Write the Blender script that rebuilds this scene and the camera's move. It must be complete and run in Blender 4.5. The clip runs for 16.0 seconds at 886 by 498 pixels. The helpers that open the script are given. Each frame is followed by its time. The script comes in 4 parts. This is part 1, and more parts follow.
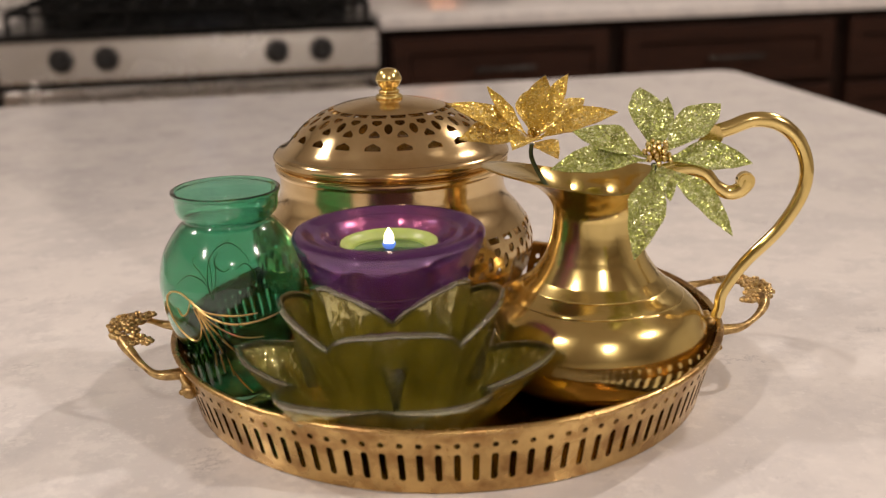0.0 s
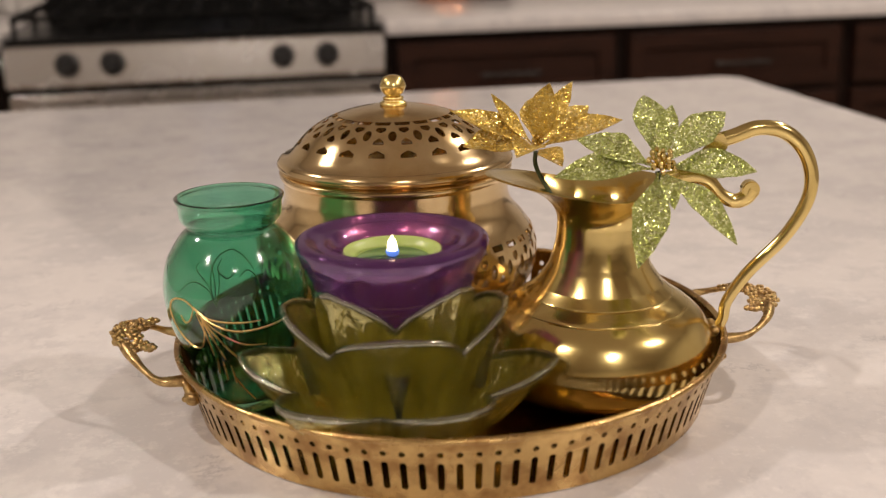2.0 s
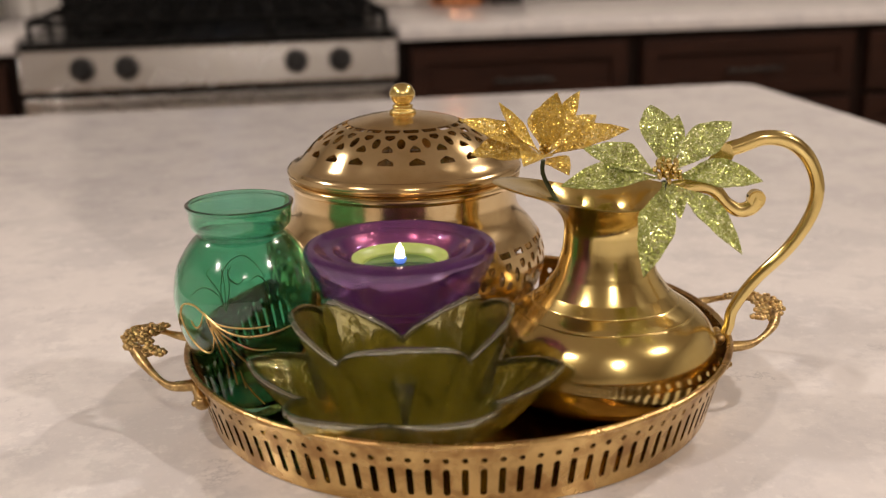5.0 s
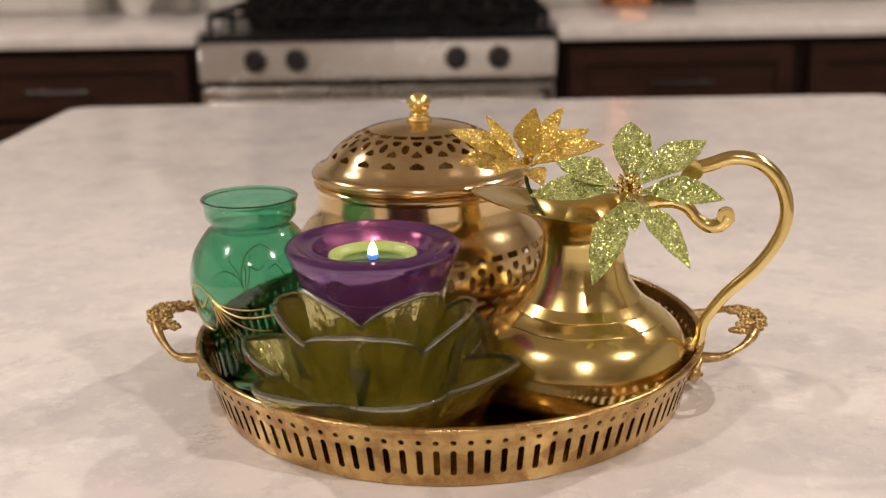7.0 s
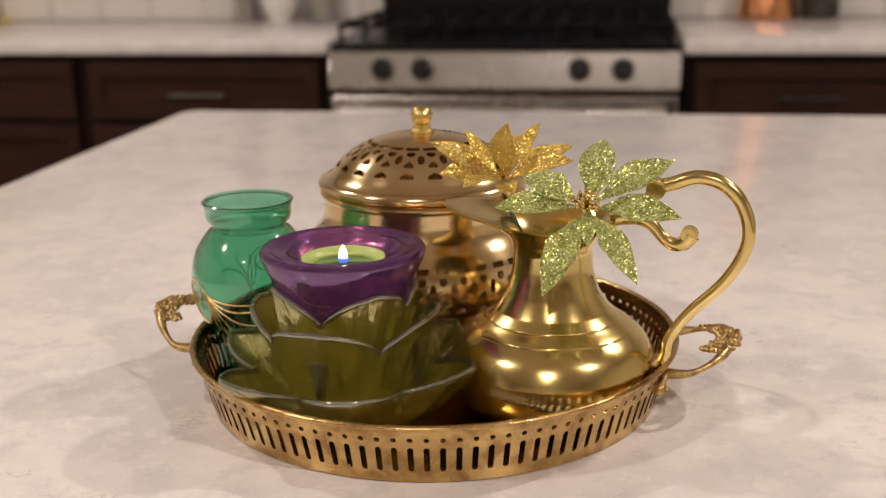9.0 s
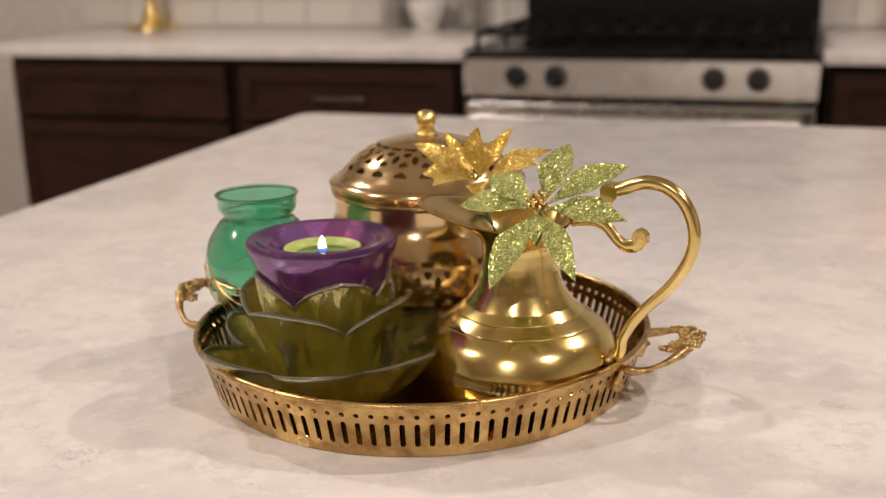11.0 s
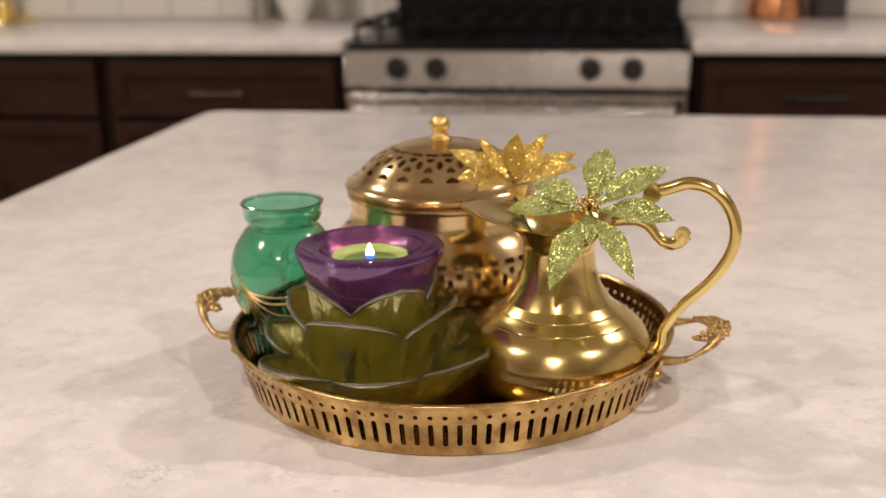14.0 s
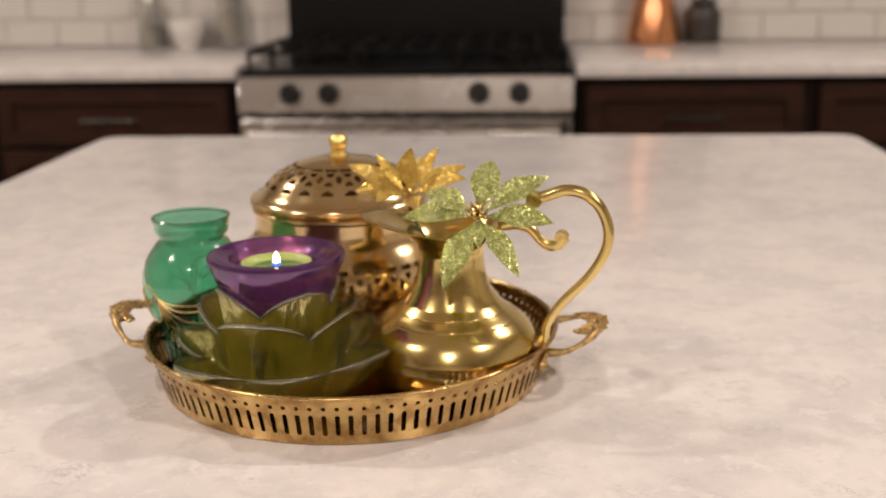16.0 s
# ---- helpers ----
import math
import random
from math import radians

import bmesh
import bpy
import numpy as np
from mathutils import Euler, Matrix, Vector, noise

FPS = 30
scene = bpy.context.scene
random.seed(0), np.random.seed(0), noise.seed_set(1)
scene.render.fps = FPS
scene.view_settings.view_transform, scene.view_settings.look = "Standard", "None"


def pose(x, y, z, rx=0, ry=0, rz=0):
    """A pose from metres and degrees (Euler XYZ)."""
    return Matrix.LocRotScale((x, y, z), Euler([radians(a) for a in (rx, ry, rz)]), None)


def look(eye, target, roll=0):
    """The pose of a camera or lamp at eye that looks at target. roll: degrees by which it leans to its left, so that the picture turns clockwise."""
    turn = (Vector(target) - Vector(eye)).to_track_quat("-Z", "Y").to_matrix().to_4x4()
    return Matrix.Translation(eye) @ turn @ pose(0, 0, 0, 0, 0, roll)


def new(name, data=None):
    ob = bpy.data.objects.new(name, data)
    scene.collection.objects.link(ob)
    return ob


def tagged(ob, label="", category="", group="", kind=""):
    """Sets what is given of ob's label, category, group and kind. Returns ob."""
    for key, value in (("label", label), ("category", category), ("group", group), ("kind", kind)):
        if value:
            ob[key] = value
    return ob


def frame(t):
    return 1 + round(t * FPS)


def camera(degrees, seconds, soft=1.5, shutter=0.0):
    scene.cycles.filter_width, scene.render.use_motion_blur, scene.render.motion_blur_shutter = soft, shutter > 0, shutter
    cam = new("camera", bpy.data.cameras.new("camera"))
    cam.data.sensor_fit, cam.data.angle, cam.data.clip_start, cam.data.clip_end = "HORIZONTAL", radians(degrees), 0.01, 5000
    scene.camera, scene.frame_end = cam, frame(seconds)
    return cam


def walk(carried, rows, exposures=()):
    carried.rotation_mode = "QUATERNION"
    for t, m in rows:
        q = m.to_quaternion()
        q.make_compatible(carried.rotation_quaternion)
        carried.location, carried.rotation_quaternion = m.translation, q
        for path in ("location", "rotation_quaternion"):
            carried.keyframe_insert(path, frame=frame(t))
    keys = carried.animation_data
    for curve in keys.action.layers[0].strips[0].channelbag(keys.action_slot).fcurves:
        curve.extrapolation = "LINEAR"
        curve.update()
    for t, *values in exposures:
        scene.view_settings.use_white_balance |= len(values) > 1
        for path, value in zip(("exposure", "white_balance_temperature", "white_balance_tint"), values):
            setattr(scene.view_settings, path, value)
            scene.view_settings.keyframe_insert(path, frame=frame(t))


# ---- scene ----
cam = camera(43.0, 16.0, 1.2)
PATH = [
    (0, (-0.071, -0.485, 1.126), (0.265, 1.401, 0.55), -1.5),
    (0.5, (-0.069, -0.483, 1.128), (0.264, 1.402, 0.548), -1.7),
    (1, (-0.068, -0.484, 1.129), (0.266, 1.404, 0.56), -1.5),
    (1.5, (-0.068, -0.485, 1.127), (0.265, 1.404, 0.561), -1.5),
    (2, (-0.07, -0.484, 1.127), (0.257, 1.405, 0.559), -1.4),
    (2.5, (-0.07, -0.484, 1.127), (0.255, 1.406, 0.561), -1.3),
    (3, (-0.071, -0.486, 1.128), (0.253, 1.406, 0.564), -1.5),
    (3.5, (-0.07, -0.487, 1.129), (0.257, 1.405, 0.568), -1.5),
    (4, (-0.07, -0.487, 1.129), (0.256, 1.406, 0.571), -1.4),
    (4.5, (-0.071, -0.486, 1.128), (0.254, 1.407, 0.569), -1.4),
    (7, (0.022, -0.532, 1.141), (-0.014, 1.387, 0.578), -1.1),
    (7.5, (0.058, -0.545, 1.14), (-0.075, 1.37, 0.578), -1.4),
    (8, (0.062, -0.547, 1.141), (-0.083, 1.368, 0.582), -1.2),
    (8.5, (0.062, -0.544, 1.138), (-0.021, 1.376, 0.585), -1.9),
    (9, (0.108, -0.546, 1.145), (-0.203, 1.354, 0.602), -1.0),
    (9.5, (0.163, -0.548, 1.146), (-0.326, 1.314, 0.605), -1.1),
    (12, (0.214, -0.573, 1.148), (-0.401, 1.257, 0.625), -1.3),
    (12.5, (0.211, -0.578, 1.147), (-0.391, 1.254, 0.617), -1.0),
    (13, (0.192, -0.58, 1.15), (-0.311, 1.279, 0.611), -0.9),
    (13.5, (0.143, -0.592, 1.163), (-0.263, 1.288, 0.614), -1.1),
    (14, (0.114, -0.599, 1.162), (-0.217, 1.294, 0.61), -1.0),
    (14.5, (0.11, -0.611, 1.164), (-0.163, 1.296, 0.625), -0.5),
    (15, (0.104, -0.626, 1.167), (-0.17, 1.286, 0.647), -0.4),
    (15.5, (0.112, -0.634, 1.165), (-0.126, 1.284, 0.651), -0.3),
    (16, (0.119, -0.65, 1.165), (-0.028, 1.278, 0.654), -0.9),
]
walk(cam, [(t, look(eye, target, roll)) for t, eye, target, roll in PATH], [(0, -0.14), (4.7, -0.13), (7, -0.03), (7.5, -0.07), (9.5, -0.09), (12, 0.03), (16, 0.0)])
cam.data.dof.use_dof, cam.data.dof.focus_distance, cam.data.dof.aperture_fstop = True, 0.50, 9.0

# ---- heights and places shared by many things ----
TOP = 0.92            # island worktop
TRAY = (0.0148, -0.008)
DECK = TOP + 0.003    # inner floor of the tray
WALL_Y = 2.53
FRONT_Y = 1.885       # fronts of the cabinets behind
BENCH = 0.918

# ---- world and lamps ----
world = bpy.data.worlds.new("night")
scene.world = world
world.use_nodes = True
world.node_tree.nodes["Background"].inputs[0].default_value = (0.02, 0.018, 0.016, 1)
LAMP_COLOUR = (1.0, 0.86, 0.77)
LAMP_SPOTS = [(-1.6, -1.0), (1.5, -1.0), (-1.6, 0.75), (1.5, 0.75), (0.0, -2.4)]
LAMP_WATTS = 28.5


# ---- shaping helpers ----
def part(name, data, material, parent=None, label="", smooth=None):
    if isinstance(data, bmesh.types.BMesh):
        mesh = bpy.data.meshes.new(name)
        bmesh.ops.recalc_face_normals(data, faces=data.faces[:])
        data.to_mesh(mesh)
        data.free()
    else:
        mesh = data
    if smooth is not None:
        mesh.polygons.foreach_set("use_smooth", [True] * len(mesh.polygons))
        mesh.set_sharp_from_angle(angle=radians(smooth))
    if material:
        mesh.materials.append(material)
    ob = new(name, mesh)
    if parent:
        ob.parent = parent
    if label:
        ob["label"] = label
    return ob


def thing(name, place, label, category, group="", kind=""):
    ob = new(name)
    ob.empty_display_size = 0.02
    ob.matrix_basis = Matrix.Translation(place)
    return tagged(ob, label, category, group, kind)


def box(lo, hi, bevel=0.0, segments=2):
    bm = bmesh.new()
    bmesh.ops.create_cube(bm, size=1)
    for v in bm.verts:
        v.co = Vector([(a + b) / 2 + c * (b - a) for a, b, c in zip(lo, hi, v.co)])
    if bevel:
        bmesh.ops.bevel(bm, geom=bm.edges[:], offset=bevel, segments=segments, affect="EDGES", profile=0.5)
    return bm


def spline(points, steps=6, closed=False):
    """Catmull-Rom through the points."""
    p = [np.array(q, float) for q in points]
    n, out = len(p), []
    for i in range(n if closed else n - 1):
        a, b, c, d = (p[(i + k) % n] if closed else p[min(max(i + k, 0), n - 1)] for k in (-1, 0, 1, 2))
        for s in range(steps):
            t = s / steps
            out.append(0.5 * (2 * b + (c - a) * t + (2 * a - 5 * b + 4 * c - d) * t * t + (3 * b - a - 3 * c + d) * t ** 3))
    if not closed:
        out.append(p[-1])
    return out


def lathe(profile, seg=96, closed=False):
    """A turned form from (radius, height) points; closed joins the last point to the first."""
    bm = bmesh.new()
    rings = []
    for r, z in profile:
        if r < 1e-6:
            rings.append([bm.verts.new((0, 0, z))])
        else:
            rings.append([bm.verts.new((r * math.cos(k * math.tau / seg), r * math.sin(k * math.tau / seg), z)) for k in range(seg)])
    pairs = list(zip(rings, rings[1:])) + ([(rings[-1], rings[0])] if closed else [])
    for a, b in pairs:
        if len(a) == 1 and len(b) == 1:
            continue
        for k in range(seg):
            m = (k + 1) % seg
            if len(a) == 1:
                bm.faces.new((a[0], b[k], b[m]))
            elif len(b) == 1:
                bm.faces.new((a[k], a[m], b[0]))
            else:
                bm.faces.new((a[k], a[m], b[m], b[k]))
    return bm


def tube(points, radius, seg=10, bm=None, flat=1.0, up=(0, 0, 1)):
    """A rod along points; radius is a number or a list; flat squeezes its section along 'up'."""
    bm = bm or bmesh.new()
    p = [Vector(q) for q in points]
    n = len(p)
    rad = radius if isinstance(radius, (list, tuple)) else [radius] * n
    up, rings = Vector(up), []
    for i in range(n):
        d = (p[min(i + 1, n - 1)] - p[max(i - 1, 0)]).normalized()
        side = d.cross(up)
        side = side.normalized() if side.length > 1e-4 else d.orthogonal().normalized()
        over = side.cross(d).normalized()
        rings.append([bm.verts.new(p[i] + rad[i] * (math.cos(k * math.tau / seg) * side + flat * math.sin(k * math.tau / seg) * over)) for k in range(seg)])
    for a, b in zip(rings, rings[1:]):
        for k in range(seg):
            m = (k + 1) % seg
            bm.faces.new((a[k], a[m], b[m], b[k]))
    bm.faces.new(rings[0][::-1])
    bm.faces.new(rings[-1])
    return bm


def blob(bm, place, size, segments=8, squash=1.0, jitter=0.0):
    got = bmesh.ops.create_uvsphere(bm, u_segments=segments, v_segments=max(4, segments * 2 // 3), radius=size)
    for v in got["verts"]:
        w = 1 + jitter * random.uniform(-1, 1)
        v.co = Vector((v.co.x * w, v.co.y * w, v.co.z * squash * w)) + Vector(place)
    return got["verts"]


def convex(x, y, corners):
    """Signed distance (below 0 inside) to a convex outline given anticlockwise."""
    out = np.full(x.shape, -1e9)
    for (ax, ay), (bx, by) in zip(corners, corners[1:] + corners[:1]):
        l = math.hypot(bx - ax, by - ay)
        out = np.maximum(out, ((by - ay) * (x - ax) - (bx - ax) * (y - ay)) / l)
    return out


def oval(x, y, cx, cy, a, b):
    return (np.sqrt(((x - cx) / a) ** 2 + ((y - cy) / b) ** 2) - 1) * min(a, b)


def pill(x, y, cx, lo, hi, r):
    return np.hypot(x - cx, y - np.clip(y, lo + r, hi - r)) - r


def pierced(profile, nu, nv, cells, pattern, thick, inside=None, outside=None):
    """A turned sheet with openings cut through it. pattern(x, y, width): distance to the openings of one cell, x across from its
    middle, y along the profile, both in metres."""
    pr = np.array(profile, float)
    arc = np.r_[0, np.cumsum(np.hypot(*np.diff(pr, axis=0).T))]
    length = arc[-1]

    def turned(s):
        return np.interp(s, arc, pr[:, 0]), np.interp(s, arc, pr[:, 1])

    def field(u, s):
        r, _ = turned(s)
        width = math.tau * r / cells
        c = u * cells
        return pattern((c - np.round(c)) * width, s, width)

    U, S = np.meshgrid(np.arange(nu) / nu, np.linspace(0, length, nv + 1), indexing="ij")
    du, ds = 1 / nu, length / nv
    keep = field(U[:, :-1] + du / 2, S[:, :-1] + ds / 2) > 0
    near = np.zeros_like(U, int)
    for a in (0, 1):
        for b in (0, 1):
            near[:, b:b + nv] += np.roll(~keep, a, 0)
    edge = (near > 0) & (near < 4)
    edge[:, 0] = edge[:, -1] = False
    u, s = U.copy(), S.copy()
    for _ in range(3):
        r, _z = turned(s)
        per = math.tau * r
        f0 = field(u, s)
        e = 1e-5
        gx = (field(u + e / per, s) - f0) / e
        gy = (field(u, s + e) - f0) / e
        g2 = gx ** 2 + gy ** 2 + 1e-9
        u = np.where(edge, np.clip(u - f0 * gx / g2 / per, U - 0.6 * du, U + 0.6 * du), u)
        s = np.where(edge, np.clip(s - f0 * gy / g2, S - 0.6 * ds, S + 0.6 * ds), s)
    r, z = turned(s)
    ra, za = turned(np.clip(s - 4e-4, 0, length))
    rb, zb = turned(np.clip(s + 4e-4, 0, length))
    tr, tz = rb - ra, zb - za
    tl = np.hypot(tr, tz)
    nr, nz = tz / tl, -tr / tl
    ang = math.tau * u
    outer = np.stack([r * np.cos(ang), r * np.sin(ang), z], -1)
    ri, zi = r - thick * nr, z - thick * nz
    inner = np.stack([ri * np.cos(ang), ri * np.sin(ang), zi], -1)
    cols = nv + 1
    index = np.arange(nu * cols).reshape(nu, cols)
    verts = [*outer.reshape(-1, 3), *inner.reshape(-1, 3)]
    shift, faces, smooth, kinds = nu * cols, [], [], []
    for i in range(nu):
        m = (i + 1) % nu
        for j in range(nv):
            if not keep[i, j]:
                continue
            q = [index[i, j], index[m, j], index[m, j + 1], index[i, j + 1]]
            faces.append(q)
            faces.append([k + shift for k in q[::-1]])
            smooth += [True, True]
            kinds += [0, 1]
            for (a, b), (oi, oj) in zip(((0, 1), (1, 2), (2, 3), (3, 0)), ((i, j - 1), (m, j), (i, j + 1), ((i - 1) % nu, j))):
                if not 0 <= oj < nv or not keep[oi, oj]:
                    n0 = len(verts)
                    verts += [verts[q[b]], verts[q[a]], verts[q[a] + shift], verts[q[b] + shift]]
                    faces.append([n0, n0 + 1, n0 + 2, n0 + 3])
                    smooth.append(False)
                    kinds.append(1)
    mesh = bpy.data.meshes.new("pierced")
    mesh.from_pydata([tuple(map(float, v)) for v in verts], [], [list(map(int, q)) for q in faces])
    mesh.polygons.foreach_set("use_smooth", smooth)
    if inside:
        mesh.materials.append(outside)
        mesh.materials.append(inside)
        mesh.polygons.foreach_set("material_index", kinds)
    mesh.update()
    return mesh


# ---- materials ----
def nodes_of(name):
    m = bpy.data.materials.new(name)
    m.use_nodes = True
    t = m.node_tree
    return m, t, t.nodes["Principled BSDF"]


def add(t, kind, **values):
    n = t.nodes.new(kind)
    for k, v in values.items():
        n.inputs[k.replace("_", " ")].default_value = v
    return n


def noise_of(t, scale, detail=4.0, rough=0.55, stretch=None):
    c = t.nodes.new("ShaderNodeTexCoord")
    n = add(t, "ShaderNodeTexNoise", Scale=scale, Detail=detail, Roughness=rough)
    if stretch:
        m = t.nodes.new("ShaderNodeMapping")
        m.inputs["Scale"].default_value = stretch
        t.links.new(c.outputs["Object"], m.inputs["Vector"])
        t.links.new(m.outputs["Vector"], n.inputs["Vector"])
    else:
        t.links.new(c.outputs["Object"], n.inputs["Vector"])
    return n.outputs["Fac"]


def ramp(t, source, stops):
    n = t.nodes.new("ShaderNodeValToRGB")
    e = n.color_ramp.elements
    while len(e) < len(stops):
        e.new(0.5)
    for el, (p, c) in zip(e, stops):
        el.position = p
        el.color = (*c, 1) if isinstance(c, tuple) else (c, c, c, 1)
    t.links.new(source, n.inputs["Fac"])
    return n.outputs["Color"]


def mixed(t, a, b, factor, mode="MIX"):
    n = t.nodes.new("ShaderNodeMix")
    n.data_type, n.blend_type = "RGBA", mode
    for slot, v in ((6, a), (7, b), (0, factor)):
        if isinstance(v, (int, float)):
            n.inputs[slot].default_value = v
        elif isinstance(v, tuple):
            n.inputs[slot].default_value = (*v, 1)
        else:
            t.links.new(v, n.inputs[slot])
    return n.outputs[2]


def bumped(t, bsdf, height, strength, distance):
    b = add(t, "ShaderNodeBump", Strength=strength, Distance=distance)
    t.links.new(height, b.inputs["Height"])
    t.links.new(b.outputs["Normal"], bsdf.inputs["Normal"])
    return b


def metal(name, bright, dull, rough=(0.12, 0.3), scale=(35, 400), bump=0.05, amount=(0.45, 0.75), wobble=0.0):
    m, t, b = nodes_of(name)
    big, fine = noise_of(t, scale[0], 5), noise_of(t, scale[1], 3)
    fac = ramp(t, big, [(amount[0], 0.0), (amount[1], 1.0)])
    col = mixed(t, bright, dull, fac)
    col = mixed(t, col, mixed(t, dull, bright, 0.5), ramp(t, fine, [(0.55, 0.0), (0.8, 0.5)]))
    t.links.new(col, b.inputs["Base Color"])
    t.links.new(ramp(t, big, [(0.3, rough[0]), (0.75, rough[1])]), b.inputs["Roughness"])
    b.inputs["Metallic"].default_value = 1.0
    first = bumped(t, b, fine, bump, 0.0004)
    if wobble:
        wave = add(t, "ShaderNodeBump", Strength=wobble, Distance=0.004)
        t.links.new(noise_of(t, 55, 2), wave.inputs["Height"])
        t.links.new(wave.outputs["Normal"], first.inputs["Normal"])
    return m


def turned_finish(m, amount):
    """Fine lathe marks round the upright axis: highlights stretch along the height."""
    t = m.node_tree
    b = t.nodes["Principled BSDF"]
    way = t.nodes.new("ShaderNodeTangent")
    way.direction_type, way.axis = "RADIAL", "Z"
    t.links.new(way.outputs[0], b.inputs["Tangent"])
    b.inputs["Anisotropic"].default_value = amount
    b.inputs["Anisotropic Rotation"].default_value = 0.25


def plain(name, colour, rough=0.5, vary=0.12, scale=(6, 90), bump=0.05, metallic=0.0, stretch=None, depth=0.001, shine=0.5):
    m, t, b = nodes_of(name)
    b.inputs["Specular IOR Level"].default_value = shine
    big, fine = noise_of(t, scale[0], 4, stretch=stretch), noise_of(t, scale[1], 4, stretch=stretch)
    dark = tuple(c * (1 - 2 * vary) for c in colour)
    col = mixed(t, colour, dark, ramp(t, big, [(0.35, 0.0), (0.7, 1.0)]))
    col = mixed(t, col, dark, ramp(t, fine, [(0.5, 0.0), (0.8, 0.6)]))
    t.links.new(col, b.inputs["Base Color"])
    t.links.new(ramp(t, fine, [(0.2, max(0.02, rough - 0.06)), (0.8, rough + 0.08)]), b.inputs["Roughness"])
    b.inputs["Metallic"].default_value = metallic
    bumped(t, b, fine, bump, depth)
    return m


def glass(name, tint, rough=0.02, ior=1.48, ripple=0.0, scale=60, clear=0.0):
    """Tinted glass; clear is the share of light that goes straight through a thin wall."""
    m, t, b = nodes_of(name)
    n = noise_of(t, scale, 2)
    col = mixed(t, tint, tuple(c * 0.93 for c in tint), n)
    t.links.new(col, b.inputs["Base Color"])
    b.inputs["Roughness"].default_value = rough
    b.inputs["IOR"].default_value = ior
    b.inputs["Transmission Weight"].default_value = 1.0
    b.inputs["Coat Weight"].default_value = 0.8
    b.inputs["Coat Roughness"].default_value = 0.12
    if ripple:
        bumped(t, b, n, ripple, 0.002)
    if clear:
        through_it = t.nodes.new("ShaderNodeBsdfTransparent")
        t.links.new(col, through_it.inputs["Color"])
        blend = t.nodes.new("ShaderNodeMixShader")
        blend.inputs[0].default_value = clear
        t.links.new(b.outputs[0], blend.inputs[1])
        t.links.new(through_it.outputs[0], blend.inputs[2])
        t.links.new(blend.outputs[0], t.nodes["Material Output"].inputs["Surface"])
    return m


def lit_glass(name, tint, body, clear, bend=0.0, rough=0.02, ripple=0.3, sheen=0.13, ior=1.5, lustre=None):
    """Coloured glass: part clear, part lit through its own colour, under a clean gloss. bend: the share of the clear part that refracts.
    lustre: colour, share and roughness of a thin metallic lustre on the surface."""
    m, t, b = nodes_of(name)
    t.nodes.remove(b)
    big = noise_of(t, 170, 4, stretch=(1, 1, 0.16))
    shade = mixed(t, body, tuple(c * 0.74 for c in body), ramp(t, big, [(0.40, 0.0), (0.62, 1.0)]))
    bump = add(t, "ShaderNodeBump", Strength=ripple, Distance=0.003)
    t.links.new(big, bump.inputs["Height"])

    def blended(factor, first, second):
        n = t.nodes.new("ShaderNodeMixShader")
        if isinstance(factor, float):
            n.inputs[0].default_value = factor
        else:
            t.links.new(factor, n.inputs[0])
        t.links.new(first.outputs[0], n.inputs[1])
        t.links.new(second.outputs[0], n.inputs[2])
        return n
    matte, soft = t.nodes.new("ShaderNodeBsdfDiffuse"), t.nodes.new("ShaderNodeBsdfTranslucent")
    t.links.new(shade, matte.inputs["Color"])
    t.links.new(shade, soft.inputs["Color"])
    see = t.nodes.new("ShaderNodeBsdfTransparent")
    colour = mixed(t, tint, tuple(c * 0.92 for c in tint), big)
    t.links.new(colour, see.inputs["Color"])
    if bend:
        bent = t.nodes.new("ShaderNodeBsdfGlass")
        bent.inputs["Roughness"].default_value = rough
        bent.inputs["IOR"].default_value = 1.5
        t.links.new(colour, bent.inputs["Color"])
        t.links.new(bump.outputs["Normal"], bent.inputs["Normal"])
        see = blended(bend, see, bent)
    out = blended(clear, blended(0.45, matte, soft), see)
    if lustre:
        film = t.nodes.new("ShaderNodeBsdfGlossy")
        film.inputs["Color"].default_value = (*lustre[0], 1)
        film.inputs["Roughness"].default_value = lustre[2]
        t.links.new(bump.outputs["Normal"], film.inputs["Normal"])
        out = blended(lustre[1], out, film)
    gloss = t.nodes.new("ShaderNodeBsdfGlossy")
    gloss.inputs["Roughness"].default_value = sheen
    fresnel = add(t, "ShaderNodeFresnel", IOR=ior)
    t.links.new(bump.outputs["Normal"], gloss.inputs["Normal"])
    t.links.new(bump.outputs["Normal"], fresnel.inputs["Normal"])
    out = blended(fresnel.outputs[0], out, gloss)
    t.links.new(out.outputs[0], t.nodes["Material Output"].inputs["Surface"])
    return m


